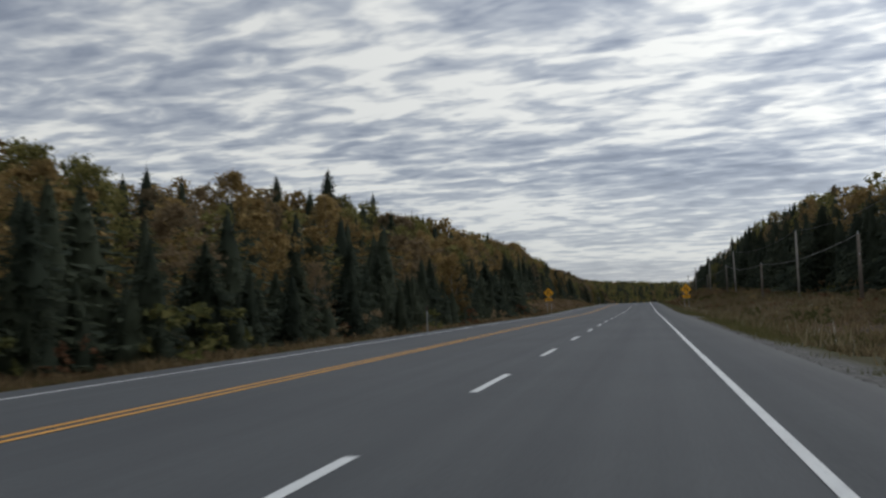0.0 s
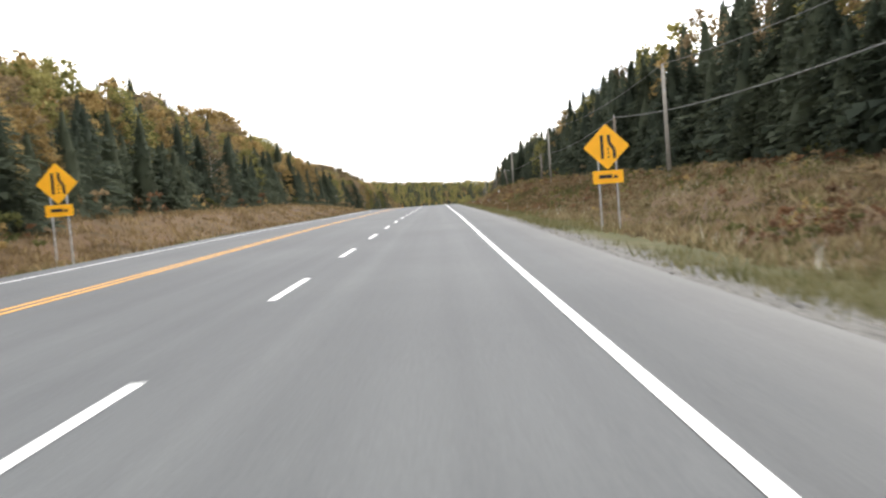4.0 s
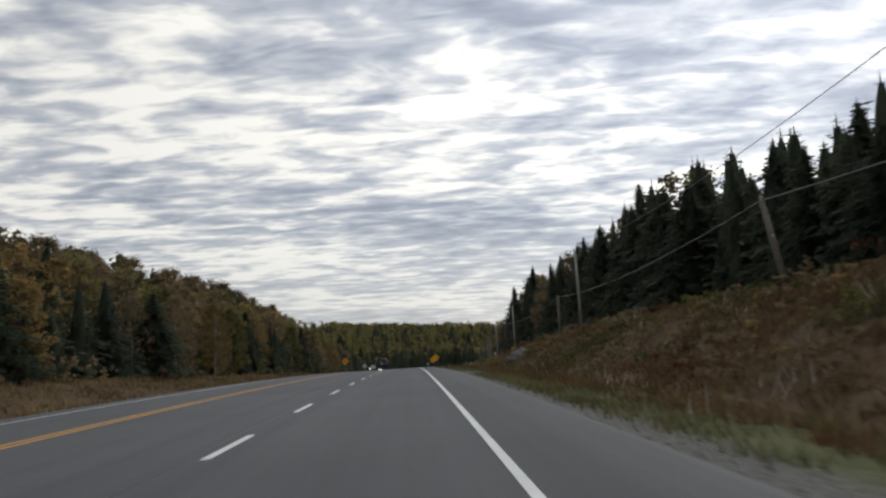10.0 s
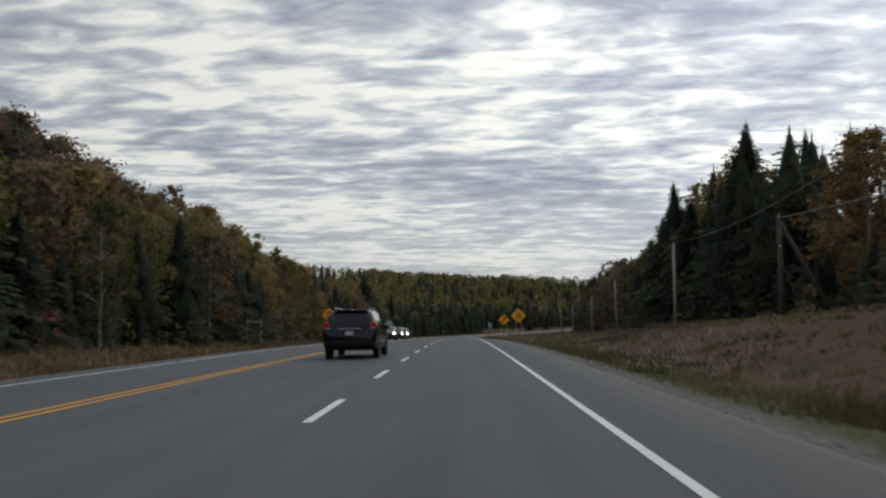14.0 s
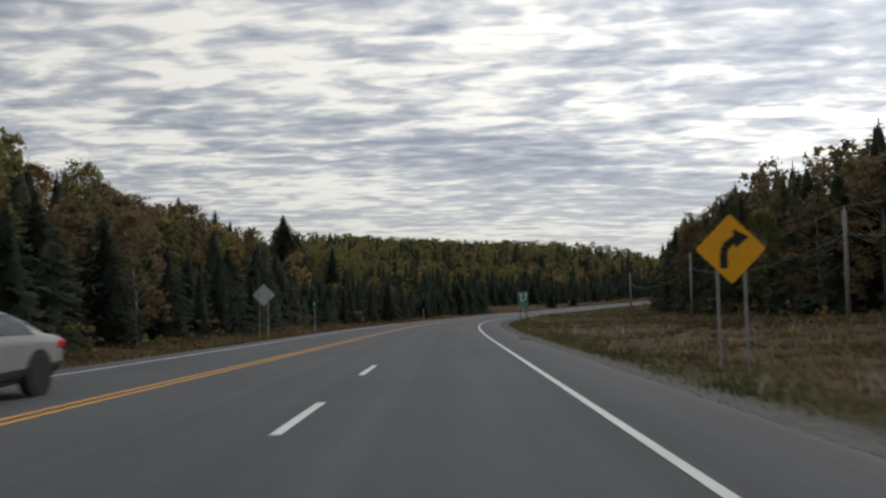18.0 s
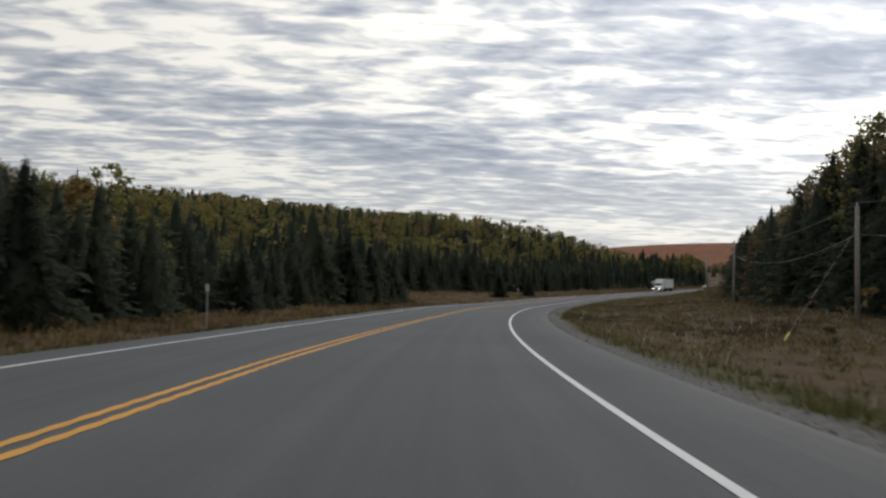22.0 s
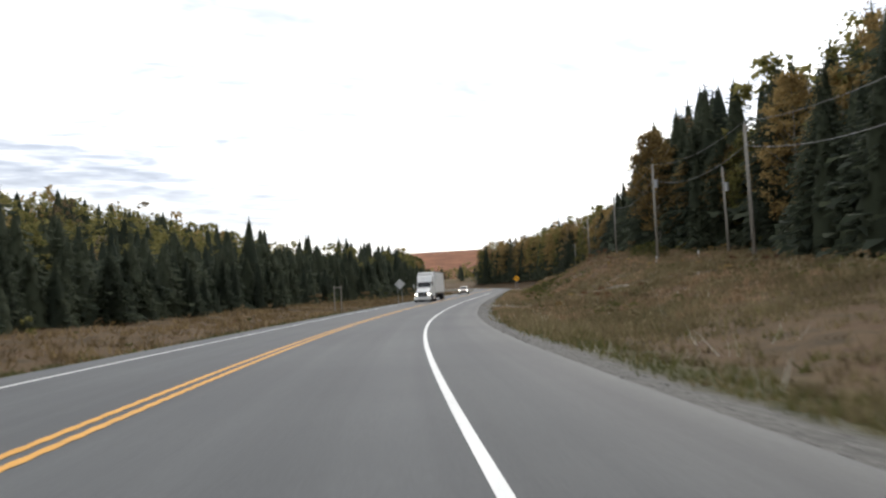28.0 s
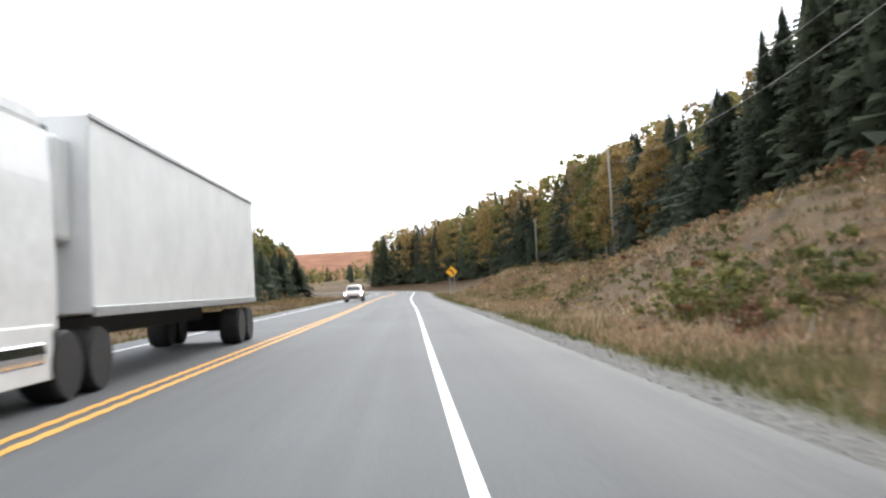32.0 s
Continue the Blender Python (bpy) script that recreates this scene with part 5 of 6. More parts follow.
def sign_root(name, s, lat, height, label, turn=0):
    x, y, z = place(s, lat)
    gz = float(ground_z(s, lat))
    root = empty(name, pose(float(x), float(y), gz, 0, 0, math.degrees(heading(s)) + turn))
    tagged(root, label, "road sign", "road signs")
    return root, float(z) + height - gz


def posts(root, top, gap, y=0.05):
    for sx in (-0.5, 0.5):
        part("post", box((0.055, 0.055, top + 0.5), (sx * gap, y, top / 2 - 0.25), 0.008), MAT["steel"], root)


def stroke(root, pts, w, z0, mat, name="symbol"):
    """A thick line on a sign's face."""
    bm = bmesh.new()
    for a, b in zip(pts[:-1], pts[1:]):
        a, b = Vector(a), Vector(b)
        d = (b - a).normalized()
        n = Vector((-d.y, d.x)) * w / 2
        q = [a + n, a - n, b - n, b + n]
        vs = [bm.verts.new((p.x, -0.012, z0 + p.y)) for p in q]
        bm.faces.new(vs)
    r = bmesh.ops.extrude_face_region(bm, geom=list(bm.faces))
    bmesh.ops.translate(bm, vec=(0, 0.008, 0), verts=[v for v in r["geom"] if isinstance(v, bmesh.types.BMVert)])
    bmesh.ops.recalc_face_normals(bm, faces=bm.faces)
    return part(name, bm, mat, root)


def warning_sign(s, lat, height, side, what, label, tab=False, back=False):
    root, hz = sign_root("warning_sign", s, lat, height, label, 180 if back else 0)
    posts(root, hz + side * 0.3, side * 0.55)
    panel = part("panel", plate([(x, z + hz) for x, z in rounded(diamond(side))], 0.006), MAT["sign_back"] if back else MAT["sign_yellow"], root)
    panel.data.materials.append(MAT["sign_back"])
    if back:
        return root
    u = side
    if what == "merge":
        stroke(root, [(-0.14 * u, -0.36 * u), (-0.14 * u, 0.36 * u)], 0.095 * u, hz, MAT["sign_black"])
        stroke(root, [(0.23 * u, -0.36 * u), (0.23 * u, -0.10 * u), (0.08 * u, 0.14 * u), (0.08 * u, 0.36 * u)], 0.095 * u, hz, MAT["sign_black"])
        for k in range(3):
            stroke(root, [(0.045 * u, (-0.34 + 0.12 * k) * u), (0.045 * u, (-0.28 + 0.12 * k) * u)], 0.045 * u, hz, MAT["sign_black"], "lane_dot")
    elif what in ("bend_right", "bend_left"):
        k = 1 if what == "bend_right" else -1
        stroke(root, [(-0.15 * u * k, -0.38 * u), (-0.15 * u * k, -0.08 * u), (-0.11 * u * k, 0.04 * u), (-0.03 * u * k, 0.13 * u), (0.10 * u * k, 0.19 * u)], 0.145 * u, hz, MAT["sign_black"])
        head = bmesh.new()
        tips = [(0.05 * u * k, 0.40 * u), (0.36 * u * k, 0.24 * u), (0.09 * u * k, 0.01 * u)]
        low = [head.verts.new((p, -0.013, hz + q)) for p, q in tips]
        high = [head.verts.new((p, -0.004, hz + q)) for p, q in tips]
        head.faces.new(low)
        head.faces.new(high[::-1])
        for e in range(3):
            head.faces.new((low[e], low[(e + 1) % 3], high[(e + 1) % 3], high[e]))
        bmesh.ops.recalc_face_normals(head, faces=head.faces)
        part("arrow_head", head, MAT["sign_black"], root)
    if tab:
        t = part("tab", plate(rounded([(-0.47 * u, hz - 1.12 * u), (0.47 * u, hz - 1.12 * u), (0.47 * u, hz - 0.72 * u), (-0.47 * u, hz - 0.72 * u)], 0.04), 0.006, 0.004), MAT["sign_yellow"], root)
        stroke(root, [(-0.28 * u, -0.91 * u), (0.12 * u, -0.91 * u)], 0.11 * u, hz + 0.004, MAT["sign_black"], "lettering_bar")
        stroke(root, [(0.17 * u, -0.93 * u), (0.29 * u, -0.93 * u)], 0.08 * u, hz + 0.004, MAT["sign_black"], "lettering_bar")
    return root


warning_sign(125.5, -15.7, 2.8, 1.13, "merge", "yellow diamond lane-ends sign with a yellow tab below", tab=True)
warning_sign(122.5, 4.75, 2.5, 1.13, "merge", "yellow diamond lane-ends sign with a tab, on the near verge", tab=True)
warning_sign(416.5, -15.6, 2.75, 1.13, "merge", "yellow diamond lane-ends sign on two steel posts")
warning_sign(417.3, 4.5, 2.38, 1.13, "merge", "yellow diamond lane-ends sign on two steel posts, near verge")
warning_sign(445.5, 4.6, 2.48, 1.13, "bend_right", "yellow diamond sign with a black bend arrow")
warning_sign(484, -15.25, 2.7, 1.13, "", "bare grey back of a diamond sign on two posts", back=True)
warning_sign(778.5, -11.6, 2.52, 1.13, "", "pale grey back of a diamond sign on two posts", back=True)
warning_sign(862, 5.55, 2.98, 1.13, "bend_left", "yellow diamond sign with a black winding arrow")


def text_part(root, body, size, at, mat, name="lettering"):
    cu = bpy.data.curves.new(name, "FONT")
    cu.body, cu.size, cu.extrude, cu.align_x, cu.align_y = body, size, 0.003, "CENTER", "CENTER"
    cu.materials.append(mat)
    ob = new(name, cu)
    ob.parent = root
    ob.matrix_local = pose(at[0], at[1], at[2], 90, 0, 0)
    return ob


def green_sign():
    root, hz = sign_root("guide_sign", 500, 3.9, 2.13, "green guide sign showing a passing lane two kilometres ahead")
    for sx in (-0.26, 0.26):
        part("post", box((0.07, 0.05, hz + 0.6), (sx, 0.05, hz / 2 - 0.2), 0.008), MAT["rusty_steel"], root, "dull brown steel post")
    W, H = 0.435, 0.71
    part("panel", plate(rounded([(-W, hz - H), (W, hz - H), (W, hz + H), (-W, hz + H)], 0.05), 0.01), MAT["sign_green"], root)
    w = MAT["sign_white"]
    stroke(root, [(-W + 0.025, -H + 0.025), (W - 0.025, -H + 0.025), (W - 0.025, H - 0.025), (-W + 0.025, H - 0.025), (-W + 0.025, -H + 0.025)], 0.018, hz, w, "border")
    stroke(root, [(-W + 0.03, -0.33), (W - 0.03, -0.33)], 0.022, hz, w, "border")
    stroke(root, [(-0.17, -0.20), (-0.17, 0.45)], 0.115, hz, w)
    stroke(root, [(-0.17, -0.14), (0.21, 0.02), (0.21, 0.45)], 0.10, hz + 0.001, w)
    for sx in (-0.17, 0.21):
        stroke(root, [(sx - 0.10, 0.42), (sx, 0.58), (sx + 0.10, 0.42)], 0.07, hz, w)
    text_part(root, "2", 0.31, (-0.16, -0.014, hz - 0.52), w)
    text_part(root, "km", 0.18, (0.17, -0.014, hz - 0.54), w)


green_sign()


# ---- vehicles ----
def car_section(st, u, v):
    """Point of the lofted body: u runs over the stations, v from the sill (0) round the side to the roof's middle (8)."""
    i = min(int(u), len(st) - 2)
    f = u - i
    y, zb, zs, zr, wb, ws, wr = [a * (1 - f) + b * f for a, b in zip(st[i], st[i + 1])]
    pts = [(0, zb), (wb - 0.12, zb), (wb, zb + 0.13), (ws + 0.015, zb + (zs - zb) * 0.62), (ws, zs), (ws * 0.45 + wr * 0.55 + 0.02, zs + (zr - zs) * 0.52), (wr, zr - 0.05 * min(1, (zr - zs) * 4)), (wr - 0.17, zr), (0, zr + 0.015)]
    j = min(int(v), 7)
    g = v - j
    a, b = pts[j], pts[j + 1]
    return Vector((a[0] * (1 - g) + b[0] * g, y, a[1] * (1 - g) + b[1] * g))


def car_patch(st, u0, u1, v0, v1, nu, nv, off, both=True):
    """A part of the body's skin, raised by off."""
    bm = bmesh.new()
    for sx in ((1, -1) if both else (1,)):
        grid = []
        for i in range(nu + 1):
            line = []
            for j in range(nv + 1):
                u, v = u0 + (u1 - u0) * i / nu, v0 + (v1 - v0) * j / nv
                p = car_section(st, u, v)
                du = car_section(st, min(u + 0.05, len(st) - 1.001), v) - car_section(st, max(u - 0.05, 0), v)
                dv = car_section(st, u, min(v + 0.1, 8)) - car_section(st, u, max(v - 0.1, 0))
                nrm = du.cross(dv)
                if nrm.length > 1e-9:
                    nrm.normalize()
                    if nrm.x < -0.02 or (abs(nrm.x) < 0.02 and nrm.z < 0):
                        nrm = -nrm
                    p = p + nrm * off
                line.append(bm.verts.new((p.x * sx, p.y, p.z)))
            grid.append(line)
        for i in range(nu):
            for j in range(nv):
                bm.faces.new((grid[i][j], grid[i + 1][j], grid[i + 1][j + 1], grid[i][j + 1]))
    bmesh.ops.remove_doubles(bm, verts=bm.verts, dist=0.0008)
    bmesh.ops.recalc_face_normals(bm, faces=bm.faces)
    return bm


def one_side(bm, sx):
    """The patch on the right flank, or mirrored to the left."""
    if sx < 0:
        for v in bm.verts:
            v.co.x = -v.co.x
        bmesh.ops.reverse_faces(bm, faces=bm.faces)
    return bm


def lathe(profile, sides, axis_x):
    """Spin (x, r) pairs round the x axis."""
    bm = bmesh.new()
    rings = [[bm.verts.new((axis_x + x, r * math.cos(2 * math.pi * k / sides), r * math.sin(2 * math.pi * k / sides))) for k in range(sides)] for x, r in profile]
    for a, b in zip(rings[:-1], rings[1:]):
        for k in range(sides):
            bm.faces.new((a[k], a[(k + 1) % sides], b[(k + 1) % sides], b[k]))
    bm.faces.new(rings[0][::-1])
    bm.faces.new(rings[-1])
    bmesh.ops.recalc_face_normals(bm, faces=bm.faces)
    return bm


def wheel(root, x, y, r, w, rim_mat, sx):
    ob = part("wheel", lathe([(-w / 2, r * 0.62), (-w / 2, r * 0.93), (-w * 0.36, r), (w * 0.36, r), (w / 2, r * 0.93), (w / 2, r * 0.62)], 26, 0), MAT["rubber"], root, "black rubber tyre", smooth=False)
    ob.matrix_local = pose(x, y, r)
    bm = lathe([(sx * w * 0.30, 0.02), (sx * w * 0.40, r * 0.16), (sx * w * 0.34, r * 0.2), (sx * w * 0.34, r * 0.55), (sx * w * 0.47, r * 0.64), (sx * w * 0.2, r * 0.64)], 26, 0)
    for k in range(5):
        a = 2 * math.pi * k / 5
        add_box(bm, (0.03, 0.07, r * 0.5), (sx * w * 0.42, -math.sin(a) * r * 0.36, math.cos(a) * r * 0.36), 0.0, Matrix.Rotation(a, 3, "X"))
    rim = part("rim", bm, rim_mat, ob, "silver alloy rim")


SUV_SHAPE = [(-2.38, 0.50, 0.72, 0.80, 0.70, 0.72, 0.60), (-2.36, 0.40, 0.86, 0.98, 0.86, 0.86, 0.76), (-2.30, 0.32, 1.02, 1.12, 0.90, 0.90, 0.80), (-2.18, 0.30, 1.08, 1.40, 0.91, 0.91, 0.78), (-1.98, 0.30, 1.09, 1.65, 0.92, 0.92, 0.72),
             (-1.6, 0.27, 1.08, 1.70, 0.92, 0.92, 0.70), (-0.5, 0.25, 1.06, 1.72, 0.92, 0.92, 0.70), (0.3, 0.25, 1.04, 1.68, 0.92, 0.92, 0.69), (0.75, 0.25, 1.03, 1.50, 0.92, 0.92, 0.71),
             (1.3, 0.25, 1.01, 1.11, 0.92, 0.91, 0.78), (1.75, 0.26, 0.96, 1.04, 0.92, 0.90, 0.76), (2.15, 0.28, 0.86, 0.94, 0.90, 0.86, 0.70), (2.34, 0.34, 0.70, 0.78, 0.80, 0.76, 0.62), (2.38, 0.45, 0.62, 0.66, 0.68, 0.64, 0.52)]
SEDAN_SHAPE = [(-2.40, 0.48, 0.70, 0.78, 0.68, 0.70, 0.58), (-2.36, 0.36, 0.86, 0.94, 0.84, 0.84, 0.72), (-2.20, 0.30, 0.93, 1.00, 0.89, 0.88, 0.72), (-1.85, 0.28, 0.95, 1.03, 0.90, 0.90, 0.72), (-1.35, 0.24, 0.95, 1.28, 0.91, 0.91, 0.66),
               (-0.8, 0.22, 0.94, 1.42, 0.91, 0.91, 0.62), (-0.2, 0.20, 0.93, 1.46, 0.91, 0.91, 0.61), (0.3, 0.20, 0.92, 1.42, 0.91, 0.91, 0.62), (0.75, 0.20, 0.91, 1.24, 0.91, 0.91, 0.66),
               (1.25, 0.21, 0.90, 0.98, 0.91, 0.90, 0.74), (1.75, 0.22, 0.84, 0.91, 0.91, 0.88, 0.72), (2.15, 0.24, 0.74, 0.81, 0.89, 0.84, 0.66), (2.36, 0.30, 0.60, 0.68, 0.78, 0.74, 0.58), (2.40, 0.42, 0.54, 0.58, 0.66, 0.62, 0.48)]


def road_pose(s, lat, oncoming):
    x, y, z = place(s, lat)
    slope = float(place(s + 3, 0)[2] - place(s - 3, 0)[2]) / 6
    return pose(float(x), float(y), float(z) + 0.01, math.degrees(math.atan(slope)), 0, math.degrees(heading(s))) @ pose(0, 0, 0, 0, 0, 180 if oncoming else 0)


def car(name, label, shape, paint, s, lat, oncoming, lamps_on, wheel_r=0.34, rails=False, pickup=False):
    root = empty(name, road_pose(s, lat, oncoming))
    tagged(root, label, "car", "vehicles on the road")
    n = len(shape) - 1
    bm = car_patch(shape, 0, n, 0, 8, n * 2, 16, 0.0)
    for end in (0, n):
        ring = [car_section(shape, end, v * 0.5) for v in range(17)]
        vs = [bm.verts.new(p) for p in ring] + [bm.verts.new((-p.x, p.y, p.z)) for p in ring[-2:0:-1]]
        bm.faces.new(vs)
    bmesh.ops.remove_doubles(bm, verts=bm.verts, dist=0.002)
    bmesh.ops.recalc_face_normals(bm, faces=bm.faces)
    part("body", bm, paint, root, smooth=True)
    glass = MAT["car_glass"]
    front, back = shape[-1][0], shape[0][0]
    for sx in (-1, 1):
        part("front_side_window", one_side(car_patch(shape, 6.28, 8.3, 4.22, 5.85, 6, 3, 0.008, False), sx), glass, root, "dark tinted side glass")
        part("rear_side_window", one_side(car_patch(shape, 4.1, 6.14, 4.22, 5.85, 6, 3, 0.008, False), sx), glass, root, "dark tinted side glass")
        part("head_lamp", one_side(car_patch(shape, n - 2.6, n - 1.3, 3.35, 4.7, 4, 3, 0.012, False), sx), MAT["head_lamp"] if lamps_on else MAT["clear_lamp"], root, "lit headlamp" if lamps_on else "")
        part("lower_trim", one_side(car_patch(shape, 0.6, n - 0.6, 1.6, 2.35, 16, 3, 0.01, False), sx), MAT["black_plastic"], root, "black plastic sill")
        part("door_handle", box((0.03, 0.16, 0.03), (sx * (0.925 if rails else 0.915), 0.15, 0.95 if rails else 0.82), 0.008), MAT["chrome"] if rails else paint, root)
        part("door_handle", box((0.03, 0.16, 0.03), (sx * (0.925 if rails else 0.915), -0.85, 0.95 if rails else 0.82), 0.008), MAT["chrome"] if rails else paint, root)
    part("rear_window", car_patch(shape, 2.45 if rails else 3.25, 3.85 if rails else 4.9, 6.6, 8, 4, 4, 0.01), glass, root, "dark rear window")
    part("windscreen", car_patch(shape, 7.25, 8.92, 6.5, 8, 6, 4, 0.01), glass, root)
    for sx in (-1, 1):
        lz, lh = (1.06, 0.44) if rails else (0.82, 0.18)
        lamp = part("tail_lamp", box((0.17 if rails else 0.24, 0.26, lh), (sx * (0.815 if rails else 0.79), back + 0.19, lz), 0.05), MAT["tail_lamp"], root, "red tail lamp with a pale stripe")
        part("stripe", box((0.20, 0.262, 0.025), (sx * 0.79, back + 0.187, lz), 0.004), MAT["lamp_stripe"], lamp)
    part("grille", box((0.9, 0.05, 0.2), (0, front - 0.01, 0.52), 0.015), MAT["black_plastic"], root)
    part("bumper", box((1.5, 0.10, 0.2), (0, back + 0.02, 0.52), 0.03), paint, root)
    part("number_plate_blank", box((0.26, 0.02, 0.13), (0, back - 0.02, 0.88 if rails else 0.62), 0.004), MAT["sign_back"], root, "pale blank plate")
    if rails:
        part("chrome_strip", box((0.80, 0.03, 0.035), (0, back - 0.0, 1.03), 0.01), MAT["chrome"], root)
        part("spoiler", box((1.25, 0.16, 0.04), (0, -2.02, 1.68), 0.015), paint, root)
        for sx in (-0.62, 0.62):
            bm = tube((sx, -1.5, 1.78), (sx, 0.35, 1.75), 0.02, 0.02, 8)
            add_tube(bm, (sx, -1.5, 1.68), (sx, -1.5, 1.79), 0.025, 0.02, 6)
            add_tube(bm, (sx, 0.35, 1.64), (sx, 0.35, 1.76), 0.025, 0.02, 6)
            part("roof_rail", bm, MAT["steel"], root)
    for sx in (-1, 1):
        part("mirror", box((0.20, 0.14, 0.15), (sx * 1.0, 0.85, 1.08 if rails else 0.98), 0.04), paint, root)
        for y in (-1.42, 1.42):
            part("wheel_arch", lathe([(-0.02, wheel_r + 0.07), (0.02, wheel_r + 0.07)], 22, 0), MAT["black_plastic"], root).matrix_local = pose(sx * 0.915, y, wheel_r + 0.01)
            wheel(root, sx * 0.84, y, wheel_r, 0.22, MAT["alloy"], sx)
    if pickup:
        part("cargo_wall", box((1.7, 0.06, 0.3), (0, -2.2, 1.05), 0.01), paint, root)
    return root


def glow(name, color, strength):
    m, nt, b = shader(name, 0.3)
    b.inputs["Base Color"].default_value = rgba((0.8, 0.8, 0.8))
    b.inputs["Emission Color"].default_value = rgba(color)
    b.inputs["Emission Strength"].default_value = strength
    return m


def gloss_paint(name, color, rough=0.25):
    m, nt, b = shader(name, rough, 0.0, 0.35)
    n = noise_node(nt, 3.0, 4)
    nt.links.new(ramp_node(nt, n, [(0.3, tuple(c * 0.85 for c in color)), (0.7, color)]), b.inputs["Base Color"])
    b.inputs["Coat Weight"].default_value, b.inputs["Coat Roughness"].default_value = 0.12, 0.06
    return m


MAT.update({
    "suv_paint": gloss_paint("black_blue_car_paint", (0.004, 0.005, 0.008), 0.12),
    "dark_paint": gloss_paint("dark_brown_car_paint", (0.035, 0.03, 0.028)),
    "grey_paint": gloss_paint("grey_car_paint", (0.07, 0.073, 0.078)),
    "silver_paint": gloss_paint("silver_car_paint", (0.30, 0.30, 0.30)),
    "white_paint": gloss_paint("white_truck_paint", (0.78, 0.79, 0.79), 0.35),
    "trailer_skin": plain("white_trailer_skin", (0.70, 0.71, 0.71), 0.45, grain=0.07, scale=1.2),
    "pickup_paint": gloss_paint("pale_pickup_paint", (0.45, 0.40, 0.36)),
    "car_glass": gloss_paint("tinted_glass", (0.012, 0.014, 0.016), 0.06),
    "rubber": plain("tyre_rubber", (0.022, 0.022, 0.023), 0.85),
    "alloy": plain("alloy_rim", (0.55, 0.56, 0.57), 0.3, 0.8),
    "chrome": plain("chrome", (0.75, 0.75, 0.76), 0.12, 1.0, grain=0.03),
    "black_plastic": plain("black_plastic", (0.018, 0.018, 0.019), 0.7),
    "tail_lamp": plain("red_lamp_glass", (0.55, 0.025, 0.025), 0.15, grain=0.3, scale=9),
    "lamp_stripe": plain("pale_lamp_stripe", (0.75, 0.45, 0.42), 0.2),
    "clear_lamp": plain("clear_lamp_glass", (0.5, 0.5, 0.5), 0.1),
    "head_lamp": glow("lit_headlamp", (1.0, 0.93, 0.8), 9.0),
})

car("suv", "black sport utility vehicle driving in the passing lane", SUV_SHAPE, MAT["suv_paint"], 361.4, -5.5, False, False, 0.36, rails=True)
car("sedan", "dark sedan with lit headlamps in the oncoming lane", SEDAN_SHAPE, MAT["dark_paint"], 431.5, -9.6, True, True)
car("sedan", "dark silver sedan with lit headlamps following in the oncoming lane", SEDAN_SHAPE, MAT["silver_paint"], 439.2, -9.45, True, True)
car("hatchback", "grey car passing in the oncoming lane", SEDAN_SHAPE, MAT["grey_paint"], 416.2, -9.35, True, True)
car("pickup_truck", "pale pickup truck with bright headlamps in the oncoming lane", SUV_SHAPE, MAT["pickup_paint"], 835.5, -5.75, True, True, 0.38, pickup=True)


